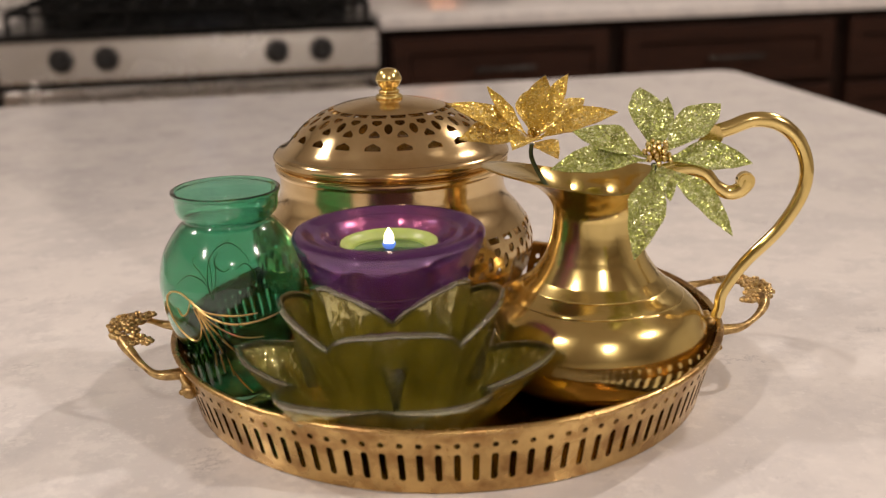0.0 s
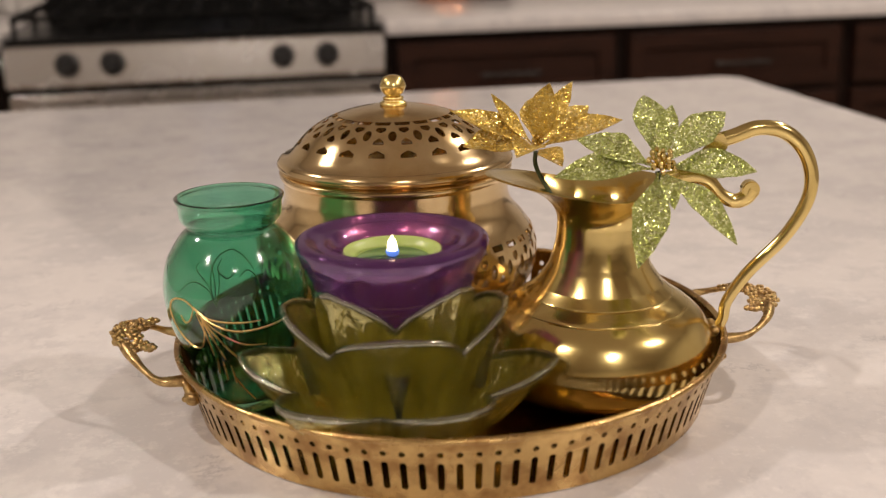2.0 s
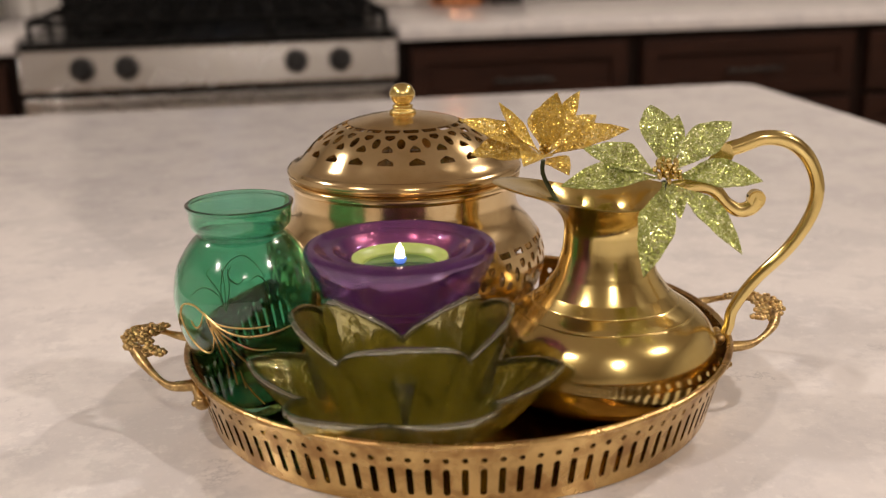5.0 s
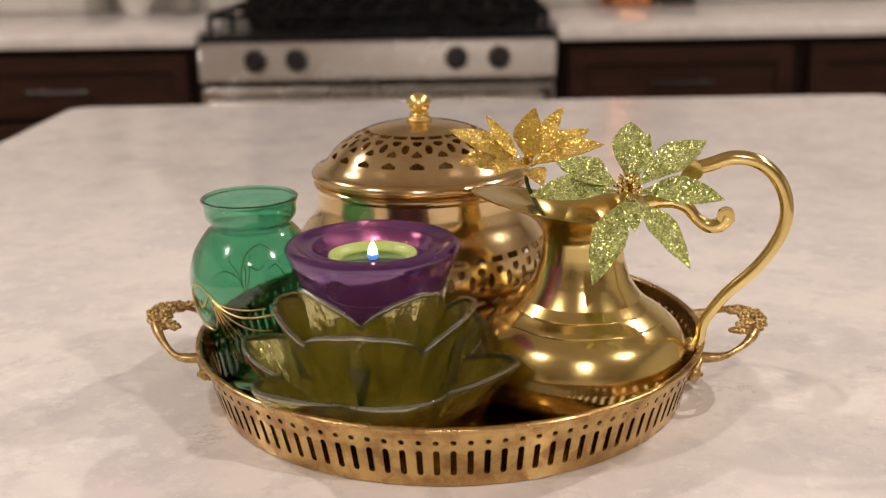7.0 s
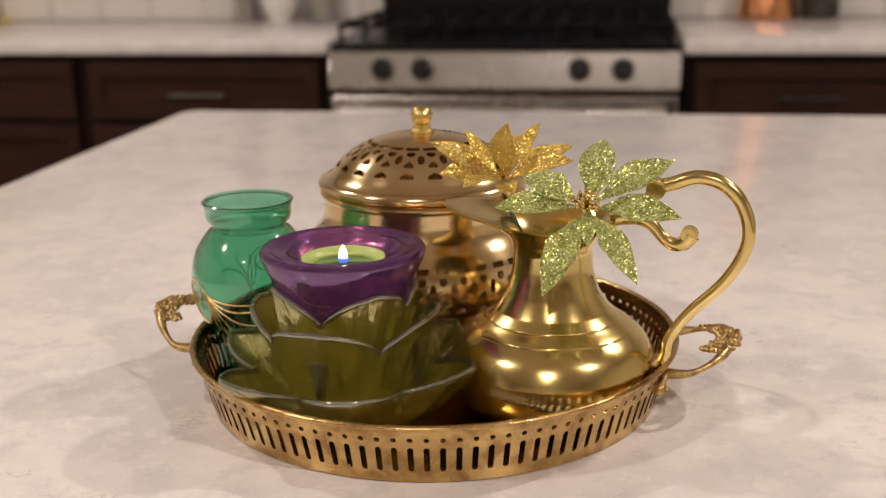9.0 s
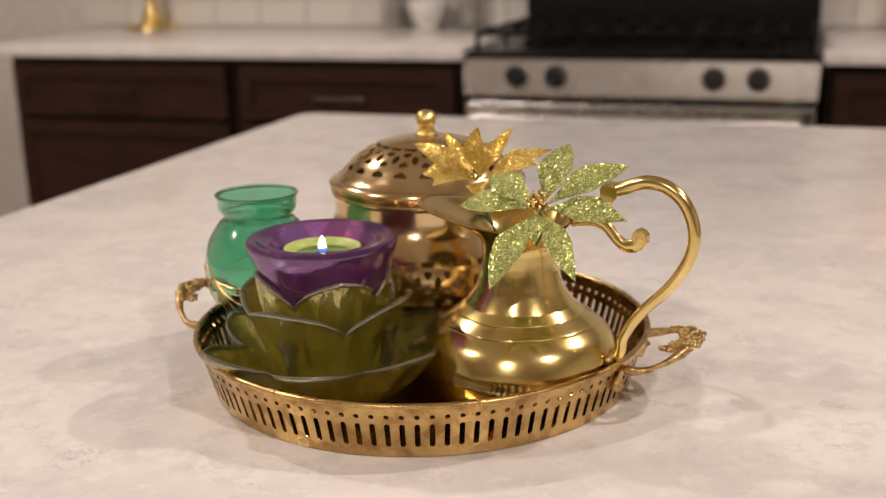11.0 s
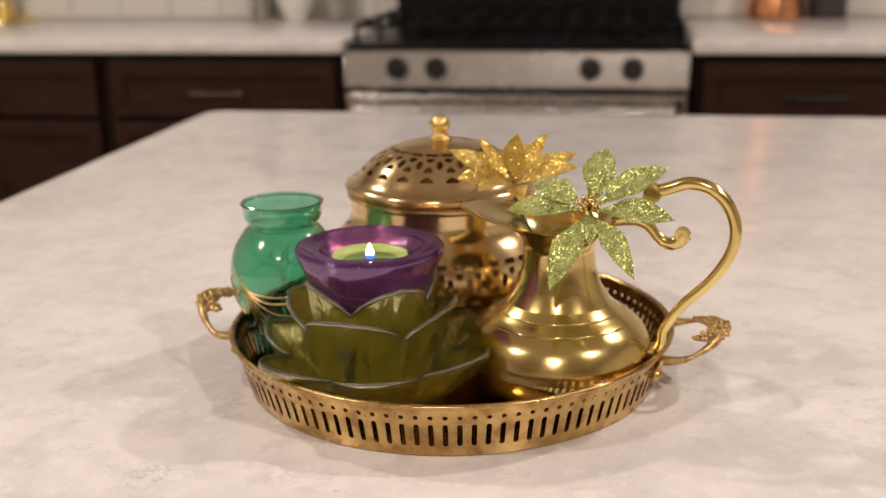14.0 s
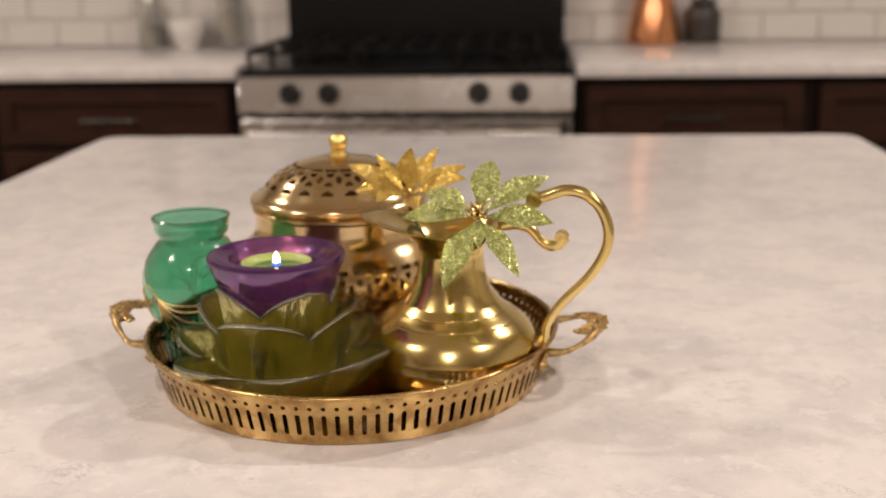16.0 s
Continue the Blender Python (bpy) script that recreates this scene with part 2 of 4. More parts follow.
def glitter(name, colour, spark, deep, cell=1500):
    m, t, b = nodes_of(name)
    c = t.nodes.new("ShaderNodeTexCoord")
    v = add(t, "ShaderNodeTexVoronoi", Scale=cell)
    t.links.new(c.outputs["Object"], v.inputs["Vector"])
    g = t.nodes.new("ShaderNodeNewGeometry")
    sub = t.nodes.new("ShaderNodeVectorMath")
    sub.operation = "SUBTRACT"
    t.links.new(v.outputs["Color"], sub.inputs[0])
    sub.inputs[1].default_value = (0.5, 0.5, 0.5)
    sc = t.nodes.new("ShaderNodeVectorMath")
    sc.operation = "SCALE"
    sc.inputs["Scale"].default_value = 1.5
    t.links.new(sub.outputs[0], sc.inputs[0])
    ad = t.nodes.new("ShaderNodeVectorMath")
    t.links.new(sc.outputs[0], ad.inputs[0])
    t.links.new(g.outputs["Normal"], ad.inputs[1])
    nm = t.nodes.new("ShaderNodeVectorMath")
    nm.operation = "NORMALIZE"
    t.links.new(ad.outputs[0], nm.inputs[0])
    t.links.new(nm.outputs[0], b.inputs["Normal"])
    sep = t.nodes.new("ShaderNodeSeparateColor")
    t.links.new(v.outputs["Color"], sep.inputs[0])
    col = mixed(t, colour, deep, ramp(t, noise_of(t, 120, 3), [(0.4, 0.0), (0.7, 0.8)]))
    col = mixed(t, col, spark, ramp(t, sep.outputs[1], [(0.75, 0.0), (0.9, 1.0)]))
    t.links.new(col, b.inputs["Base Color"])
    t.links.new(ramp(t, sep.outputs[2], [(0.5, 0.0), (0.6, 1.0)]), b.inputs["Metallic"])
    b.inputs["Roughness"].default_value = 0.28
    return m


def quartz():
    m, t, b = nodes_of("pale_quartz")
    big, mid, fine = noise_of(t, 13, 9, 0.62), noise_of(t, 46, 9, 0.66), noise_of(t, 420, 3)
    col = mixed(t, (0.745, 0.712, 0.69), (0.655, 0.63, 0.622), ramp(t, big, [(0.44, 0.0), (0.58, 1.0)]))
    col = mixed(t, col, (0.585, 0.565, 0.565), ramp(t, mid, [(0.50, 0.0), (0.60, 0.55), (0.70, 0.75)]))
    col = mixed(t, col, (0.79, 0.76, 0.735), ramp(t, noise_of(t, 70, 8, 0.7), [(0.54, 0.0), (0.62, 0.6)]))
    vein = ramp(t, noise_of(t, 30, 9, 0.7), [(0.480, 0.0), (0.498, 0.75), (0.502, 0.75), (0.520, 0.0)])
    patch = ramp(t, noise_of(t, 24, 4), [(0.57, 0.0), (0.66, 0.8)])
    col = mixed(t, col, (0.40, 0.39, 0.41), mixed(t, (0.0, 0.0, 0.0), vein, patch))
    col = mixed(t, col, (0.80, 0.77, 0.75), ramp(t, fine, [(0.6, 0.0), (0.72, 0.4)]))
    t.links.new(col, b.inputs["Base Color"])
    t.links.new(ramp(t, mid, [(0.3, 0.15), (0.7, 0.25)]), b.inputs["Roughness"])
    bumped(t, b, fine, 0.03, 0.0003)
    return m


def glow(name, colour, strength):
    m, t, b = nodes_of(name)
    b.inputs["Base Color"].default_value = (*colour, 1)
    b.inputs["Emission Color"].default_value = (*colour, 1)
    b.inputs["Emission Strength"].default_value = strength
    return m


QUARTZ = quartz()
BRASS_TRAY = metal("antique_brass", (0.66, 0.46, 0.19), (0.36, 0.21, 0.08), (0.20, 0.36), (90, 700), 0.20, (0.40, 0.64))
# tarnished inside of the gallery; its dim reflections are put into the colour too
BRASS_INSIDE = metal("tarnish_shade_brass", (0.42, 0.27, 0.10), (0.22, 0.13, 0.05), (0.12, 0.26), (60, 600), 0.1, (0.42, 0.72))
BRASS_DECK = metal("mirror_brass_deck", (0.66, 0.45, 0.18), (0.46, 0.29, 0.10), (0.07, 0.16), (30, 500), 0.03)
BRASS_POT = metal("rosy_brass", (0.84, 0.65, 0.36), (0.64, 0.43, 0.19), (0.13, 0.24), (45, 500), 0.06, wobble=0.07)
turned_finish(BRASS_POT, 0.55)
BRASS_JUG = metal("yellow_brass", (0.84, 0.665, 0.27), (0.70, 0.525, 0.18), (0.14, 0.22), (40, 500), 0.03, wobble=0.05)
BRASS_OLD = metal("tarnished_brass", (0.64, 0.46, 0.20), (0.30, 0.19, 0.08), (0.25, 0.45), (260, 1500), 0.3, (0.4, 0.65))
NICKEL = metal("dark_nickel", (0.050, 0.047, 0.044), (0.03, 0.028, 0.026), (0.28, 0.4), (20, 300), 0.05)
COPPER = metal("hammered_copper", (0.92, 0.44, 0.22), (0.70, 0.28, 0.12), (0.14, 0.28), (60, 120), 0.3)
STEEL = metal("brushed_steel", (0.70, 0.68, 0.65), (0.55, 0.53, 0.51), (0.19, 0.32), (8, 300), 0.03)
GREEN_GLASS = glass("emerald_glass", (0.31, 0.75, 0.54), 0.01, 1.47)
PURPLE_GLASS = lit_glass("violet_glass", (0.90, 0.56, 1.0), (0.60, 0.13, 0.90), 0.88, 0.35, 0.01, 0.10, 0.03, 1.8, ((0.62, 0.26, 0.86), 0.10, 0.05))
OLIVE_GLASS = lit_glass("olive_glass", (1.0, 0.98, 0.58), (0.95, 0.84, 0.12), 0.72, 0.12, 0.01, 1.0, 0.05, 1.8, ((0.84, 0.78, 0.32), 0.42, 0.09))
LIP_GLASS = lit_glass("grey_lip_glass", (0.90, 0.92, 0.78), (0.30, 0.32, 0.22), 0.80, 0.15, 0.02, 0.6, 0.05, 2.0, ((0.62, 0.62, 0.52), 0.40, 0.08))
CLEAR_GLASS = glass("clear_glass", (0.95, 0.96, 0.95), 0.02)
GOLD_PAINT = metal("gold_paint", (0.92, 0.68, 0.30), (0.60, 0.40, 0.12), (0.25, 0.4), (200, 900), 0.1)
GLITTER_GREEN = glitter("green_glitter", (0.42, 0.46, 0.13), (1.0, 1.0, 0.62), (0.24, 0.28, 0.05), 1900)
GLITTER_GOLD = glitter("gold_glitter", (0.74, 0.52, 0.11), (1.0, 0.85, 0.40), (0.52, 0.32, 0.04), 1900)
STEM = plain("wrapped_stem", (0.05, 0.07, 0.03), 0.7, 0.2, (300, 900), 0.2)
WAX = plain("green_wax", (0.42, 0.52, 0.16), 0.35, 0.06, (90, 500), 0.05)
WAX.node_tree.nodes["Principled BSDF"].inputs["Subsurface Weight"].default_value = 0.4
WAX.node_tree.nodes["Principled BSDF"].inputs["Subsurface Radius"].default_value = (0.006, 0.008, 0.003)
WAX_POOL = plain("molten_wax", (0.06, 0.13, 0.06), 0.05, 0.05, (60, 300), 0.0)
WICK = plain("charred_wick", (0.02, 0.018, 0.016), 0.9, 0.2, (600, 2000), 0.3)
FLAME = glow("flame", (1.0, 0.80, 0.48), 14.0)
CLOCK_BLUE = glow("clock_blue", (0.35, 0.55, 1.0), 8.0)
FLAME_BLUE = glow("flame_base", (0.12, 0.25, 0.9), 0.7)
ESPRESSO = plain("espresso_wood", (0.036, 0.014, 0.008), 0.5, 0.22, (9, 120), 0.12, stretch=(1, 6, 6), shine=0.2)
ESPRESSO_DARK = plain("espresso_frame", (0.018, 0.008, 0.005), 0.5, 0.2, (9, 120), 0.1, shine=0.2)
IRON = plain("cast_iron", (0.008, 0.0075, 0.007), 0.7, 0.2, (40, 500), 0.25, shine=0.12)
ENAMEL = plain("black_enamel", (0.006, 0.006, 0.006), 0.24, 0.1, (10, 200), 0.02, shine=0.22)
KNOB = plain("black_knob", (0.014, 0.014, 0.015), 0.3, 0.1, (60, 500), 0.03)
TILE = plain("white_glazed_tile", (0.66, 0.635, 0.595), 0.16, 0.03, (5, 40), 0.04)
GROUT = plain("grout", (0.62, 0.59, 0.55), 0.85, 0.08, (40, 300), 0.2)
PAINT = plain("warm_wall_paint", (0.62, 0.58, 0.52), 0.75, 0.03, (3, 160), 0.08)
CEIL = plain("ceiling_paint", (0.78, 0.75, 0.70), 0.85, 0.02, (3, 200), 0.06)
FLOOR = plain("oak_floor", (0.20, 0.12, 0.065), 0.4, 0.2, (5, 60), 0.1, stretch=(8, 1, 1))
CERAMIC = plain("white_ceramic", (0.80, 0.78, 0.74), 0.18, 0.03, (20, 200), 0.02)
SMOKE = plain("dark_ceramic", (0.05, 0.045, 0.04), 0.25, 0.2, (30, 200), 0.05)
SALT = plain("pale_grains", (0.62, 0.58, 0.50), 0.8, 0.15, (200, 900), 0.4)
LAMP_FACE = glow("lamp_diffuser", LAMP_COLOUR, 6.0)
TRIM = plain("white_trim", (0.78, 0.76, 0.72), 0.45, 0.03, (10, 120), 0.03)

# ---- the room ----
X0, X1, Y0, CEILING = -3.1, 3.3, -4.2, 2.65


def setting(name, lo, hi, material, label, category):
    return tagged(part(name, box(lo, hi), material), label, category, kind="structure")


setting("floor", (X0, Y0, -0.08), (X1, WALL_Y, 0.0), FLOOR, "brown oak plank kitchen floor", "floor")
setting("ceiling", (X0 - 0.1, Y0 - 0.1, CEILING), (X1 + 0.1, WALL_Y + 0.1, CEILING + 0.1), CEIL, "plain off-white painted kitchen ceiling", "ceiling")
wall_north = setting("wall_north", (X0 - 0.1, WALL_Y, -0.08), (X1 + 0.1, WALL_Y + 0.1, CEILING), GROUT, "kitchen back wall with white tile backsplash", "wall")
setting("wall_south", (X0 - 0.1, Y0 - 0.1, -0.08), (X1 + 0.1, Y0, CEILING), PAINT, "plain warm white painted kitchen wall", "wall")
setting("wall_west", (X0 - 0.1, Y0, -0.08), (X0, WALL_Y, CEILING), PAINT, "plain warm white painted side wall", "wall")
setting("wall_east", (X1, Y0, -0.08), (X1 + 0.1, WALL_Y, CEILING), PAINT, "plain warm white painted side wall", "wall")


def ceiling_light(x, y):
    root = thing("ceiling_light", (x, y, CEILING), "round recessed warm white ceiling downlight", "ceiling light", "recessed ceiling lights")
    part("trim_ring", lathe([(0.070, -0.001), (0.098, -0.001), (0.098, -0.005), (0.090, -0.010), (0.072, -0.010)], 40, True), TRIM, root, smooth=40)
    part("diffuser", lathe([(0.0, -0.002), (0.070, -0.002), (0.070, -0.0012), (0.0, -0.0012)], 32), LAMP_FACE, root)
    data = bpy.data.lights.new("downlight", "AREA")
    data.shape, data.size, data.energy, data.color = "DISK", 0.075, LAMP_WATTS, LAMP_COLOUR
    lamp = new("downlight", data)
    lamp.matrix_basis = Matrix.Translation((x, y, CEILING - 0.012))


for spot in LAMP_SPOTS:
    ceiling_light(*spot)

# ---- island ----
ISL = (-0.474, 0.560, -1.35, 0.889)


def rounded_slab(x0, x1, y0, y1, z0, z1, corner, ease):
    bm = bmesh.new()
    pts = []
    for cx, cy, a0 in ((x1 - corner, y1 - corner, 0), (x0 + corner, y1 - corner, 90), (x0 + corner, y0 + corner, 180), (x1 - corner, y0 + corner, 270)):
        for k in range(7):
            a = radians(a0 + 15 * k)
            pts.append((cx + corner * math.cos(a), cy + corner * math.sin(a)))
    f = bm.faces.new([bm.verts.new((x, y, z0)) for x, y in pts])
    got = bmesh.ops.extrude_face_region(bm, geom=[f])
    for v in (g for g in got["geom"] if isinstance(g, bmesh.types.BMVert)):
        v.co.z = z1
    edges = [e for e in bm.edges if abs(e.verts[0].co.z - e.verts[1].co.z) < 1e-6]
    bmesh.ops.bevel(bm, geom=edges, offset=ease, segments=3, affect="EDGES", profile=0.5)
    return bm


tagged(part("island_worktop", rounded_slab(ISL[0], ISL[1], ISL[2], ISL[3], TOP - 0.032, TOP, 0.03, 0.004), QUARTZ, smooth=40),
       "pale veined quartz worktop of the kitchen island", "worktop")
island = thing("island_cabinet", (0, 0, 0), "dark espresso wooden island base under the quartz top", "cabinet")
part("plinth", box((ISL[0] + 0.09, ISL[2] + 0.3, 0.0), (ISL[1] - 0.09, ISL[3] - 0.09, 0.10)), ESPRESSO_DARK, island)
part("body", box((ISL[0] + 0.03, ISL[2] + 0.25, 0.10), (ISL[1] - 0.03, ISL[3] - 0.03, TOP - 0.032), 0.002), ESPRESSO, island)
for k in range(2):
    xm = (ISL[0] + ISL[1]) / 2
    a, b = (ISL[0] + 0.05, xm - 0.01) if k == 0 else (xm + 0.01, ISL[1] - 0.05)
    part("door", box((a, ISL[3] - 0.03, 0.14), (b, ISL[3] - 0.010, TOP - 0.06), 0.003), ESPRESSO, island)

# ---- cabinets along the back wall ----


def bar_handle(x, z, y, length, parent):
    bm = tube([(x - length / 2, y - 0.03, z), (x + length / 2, y - 0.03, z)], 0.005, 10)
    for s in (-1, 1):
        tube([(x + s * length * 0.36, y, z), (x + s * length * 0.36, y - 0.03, z)], 0.004, 8, bm)
    return part("handle", bm, NICKEL, parent, "dark nickel bar handle", smooth=50)


def shaker(name, x0, x1, z0, z1, parent, handle_at, upright=False):
    """A framed front: a rim proud of its panel."""
    y = FRONT_Y
    bm = box((x0, y - 0.012, z0), (x1, y + 0.012, z1), 0.0015, 1)
    front = min(bm.faces, key=lambda f: f.calc_center_median().y)
    bmesh.ops.inset_region(bm, faces=[front], thickness=0.045, depth=0.0)
    bmesh.ops.inset_region(bm, faces=[front], thickness=0.003, depth=-0.008)
    ob = part(name, bm, ESPRESSO, parent, "dark espresso framed front")
    bar_handle(handle_at[0], handle_at[1], y - 0.012, 0.13, ob)
    return ob


def base_cabinet(x0, x1, rows):
    root = thing("base_cabinet", (0, 0, 0), "dark espresso wooden base cabinet with nickel bar handles", "cabinet", "base cabinets along the back wall")
    part("carcass", box((x0, FRONT_Y + 0.014, 0.10), (x1, WALL_Y - 0.006, 0.888)), ESPRESSO_DARK, root)
    part("toe_kick", box((x0, FRONT_Y + 0.08, 0.0), (x1, FRONT_Y + 0.10, 0.10)), ESPRESSO_DARK, root)
    xm = (x0 + x1) / 2
    for z0, z1 in rows:
        shaker("drawer_front", x0 + 0.018, x1 - 0.018, z0, z1, root, (xm, (z0 + z1) / 2 - 0.006))


ROWS_Z = [(0.742, 0.872), (0.43, 0.728), (0.12, 0.416)]
for a, b in ((-1.122, -0.545), (-1.772, -1.124), (0.236, 0.744), (0.746, 1.275), (1.277, 1.90), (1.902, 2.5)):
    base_cabinet(a, b, ROWS_Z)


def bench(x0, x1, label):
    tagged(part("worktop", box((x0, FRONT_Y - 0.022, 0.891), (x1, WALL_Y - 0.010, BENCH), 0.003), QUARTZ, smooth=40), label, "worktop", "worktops along the back wall")


bench(-1.815, -0.540, "white quartz worktop along the back wall, open end")
bench(0.229, 2.53, "white quartz worktop along the back wall")

# ---- range ----
RX0, RX1 = -0.535, 0.224


def kitchen_range():
    root = thing("range", (0, 0, 0), "stainless steel gas range with black cooktop and backguard", "stove")
    y = FRONT_Y
    part("body", box((RX0 + 0.004, y + 0.03, 0.06), (RX1 - 0.004, WALL_Y - 0.02, 0.890), 0.003), ENAMEL, root)
    bm = bmesh.new()
    side = [(y + 0.030, 0.893), (y - 0.004, 0.896), (y - 0.010, 0.892), (y - 0.022, 0.820), (y - 0.019, 0.814), (y + 0.030, 0.814)]
    loops = [[bm.verts.new((x, yy, zz)) for yy, zz in side] for x in (RX0, RX1)]
    for k in range(len(side)):
        m = (k + 1) % len(side)
        bm.faces.new((loops[0][k], loops[0][m], loops[1][m], loops[1][k]))
    bm.faces.new(loops[0][::-1])
    bm.faces.new(loops[1])
    bmesh.ops.bevel(bm, geom=bm.edges[:], offset=0.002, segments=2, affect="EDGES")
    part("control_panel", bm, STEEL, root, "brushed stainless control panel", smooth=35)
    for kx in (-0.414, -0.326, 0.013, 0.104):
        kb = lathe([(0, 0), (0.0245, 0), (0.0245, 0.006), (0.021, 0.009), (0.0195, 0.027), (0.017, 0.030), (0, 0.030)], 32)
        bmesh.ops.transform(kb, matrix=pose(kx, y - 0.017, 0.859, 82), verts=kb.verts)
        knob = part("knob", kb, KNOB, root, "black control knob", smooth=40)
        gb = box((-0.004, -0.019, 0.029), (0.004, 0.019, 0.038), 0.0015)
        bmesh.ops.transform(gb, matrix=pose(kx, y - 0.017, 0.859, 82), verts=gb.verts)
        part("grip", gb, KNOB, knob)
    part("gap_strip", box((RX0 + 0.002, y + 0.004, 0.800), (RX1 - 0.002, y + 0.03, 0.814)), ENAMEL, root)
    door = part("oven_door", box((RX0 + 0.003, y - 0.018, 0.20), (RX1 - 0.003, y + 0.03, 0.801), 0.004), STEEL, root, "stainless oven door")
    part("oven_window", box((RX0 + 0.12, y - 0.022, 0.33), (RX1 - 0.12, y - 0.017, 0.66), 0.002), ENAMEL, door, "black oven glass")
    hb = tube([(RX0 + 0.03, y - 0.062, 0.772), (RX1 - 0.03, y - 0.062, 0.772)], 0.013, 16)
    for s in (RX0 + 0.06, RX1 - 0.06):
        tube([(s, y - 0.018, 0.772), (s, y - 0.062, 0.772)], 0.009, 10, hb)
    part("oven_handle", hb, STEEL, door, smooth=50)
    part("drawer", box((RX0 + 0.003, y - 0.016, 0.07), (RX1 - 0.003, y + 0.03, 0.190), 0.004), STEEL, root)
    part("cooktop", box((RX0, y + 0.002, 0.890), (RX1, WALL_Y - 0.10, 0.912), 0.006), ENAMEL, root, "glossy black cooktop")
    for cx in (-0.395, 0.085):
        for cy in (y + 0.16, y + 0.40):
            bb = lathe([(0, 0.911), (0.045, 0.911), (0.045, 0.920), (0.036, 0.924), (0.036, 0.930), (0.030, 0.932), (0, 0.932)], 32)
            bmesh.ops.translate(bb, vec=(cx, cy, 0), verts=bb.verts)
            part("burner", bb, IRON, root, smooth=40)
    w = (RX1 - RX0 - 0.03) / 3
    for k in range(3):
        a = RX0 + 0.015 + k * w + 0.003
        b = a + w - 0.006
        ya, yb = y + 0.035, WALL_Y - 0.125
        gb = bmesh.new()

        def bar(p, q, r=0.0065):
            tube([p, q], r, 6, gb)
        z = 0.948
        for yy in (ya, (ya + yb) / 2, yb):
            bar((a, yy, z), (b, yy, z))
        for xx in (a, (a + b) / 2, b):
            bar((xx, ya, z), (xx, yb, z))
        for xx in (a + w * 0.25, b - w * 0.25):
            bar((xx, ya + 0.05, z), (xx, yb - 0.05, z), 0.005)
        for xx in (a, b):
            for yy in (ya, (ya + yb) / 2, yb):
                bar((xx, yy, 0.911), (xx, yy, z))
        part("grate", gb, IRON, root, "black cast iron grate")
    bm = bmesh.new()
    yb, yf = WALL_Y - 0.006, WALL_Y - 0.085
    side = [(yb, 0.89), (yb, 1.19), (yf + 0.035, 1.19), (yf + 0.018, 1.175), (yf, 1.04), (yf, 0.89)]
    loops = [[bm.verts.new((x, yy, zz)) for yy, zz in side] for x in (RX0 + 0.004, RX1 - 0.004)]
    for k in range(len(side)):
        m = (k + 1) % len(side)
        bm.faces.new((loops[0][k], loops[0][m], loops[1][m], loops[1][k]))
    bm.faces.new(loops[0][::-1])
    bm.faces.new(loops[1])
    bmesh.ops.bevel(bm, geom=bm.edges[:], offset=0.004, segments=2, affect="EDGES")
    guard = part("backguard", bm, ENAMEL, root, "black enamel backguard", smooth=35)
    for k in range(4):
        x = -0.168 + 0.013 * k + (0.006 if k > 1 else 0)
        part("clock_digit", box((x, yf + 0.0135, 1.157), (x + 0.008, yf + 0.0300, 1.173), 0.001, 1), CLOCK_BLUE, guard, "glowing pale blue clock bar")


kitchen_range()

# ---- things on the back worktop ----


def turned_thing(name, x, y, z, profile, material, label, category, seg=48, part_name="body", group=""):
    root = thing(name, (x, y, z), label, category, group)
    part(part_name, lathe(profile, seg), material, root, smooth=45)
    return root


copper = turned_thing("copper_vessel", 0.459, 2.46, BENCH, [(0, 0), (0.066, 0), (0.073, 0.006), (0.072, 0.02), (0.060, 0.08), (0.050, 0.12), (0.047, 0.145), (0.056, 0.175), (0.0545, 0.175), (0.045, 0.147), (0.047, 0.12), (0.056, 0.08), (0.064, 0.01), (0, 0.01)],
                      COPPER, "shiny hammered copper vessel on the white worktop", "vessel")
jar = turned_thing("dark_canister", 0.592, 2.475, BENCH, [(0, 0), (0.042, 0), (0.047, 0.005), (0.047, 0.078), (0.042, 0.088), (0.030, 0.094), (0, 0.094)], SMOKE, "dark glossy canister beside the copper vessel", "canister")
part("lid", lathe([(0, 0.095), (0.032, 0.095), (0.034, 0.099), (0.034, 0.112), (0.028, 0.117), (0.010, 0.118), (0.012, 0.130), (0, 0.133)], 40), SMOKE, jar, smooth=40)


def glass_jar(x, y, r, h, fill):
    root = thing("glass_jar", (x, y, BENCH), "clear glass jar with pale contents on the worktop", "jar", "jars beside the range")
    part("jar", lathe([(0, 0), (r * 0.94, 0), (r, 0.004), (r, h), (r * 0.9, h + 0.006), (r * 0.82, h + 0.006), (r * 0.9, h - 0.002), (r * 0.9, 0.006), (0, 0.006)], 40), CLEAR_GLASS, root, smooth=40)
    part("contents", lathe([(0, 0.0065), (r * 0.88, 0.0065), (r * 0.88, fill), (0, fill + 0.004)], 32), SALT, root, "pale dry contents", smooth=40)
    part("lid", lathe([(0, h + 0.007), (r * 0.95, h + 0.007), (r * 0.95, h + 0.024), (r * 0.85, h + 0.028), (0, h + 0.028)], 40), STEEL, root, "steel lid", smooth=40)


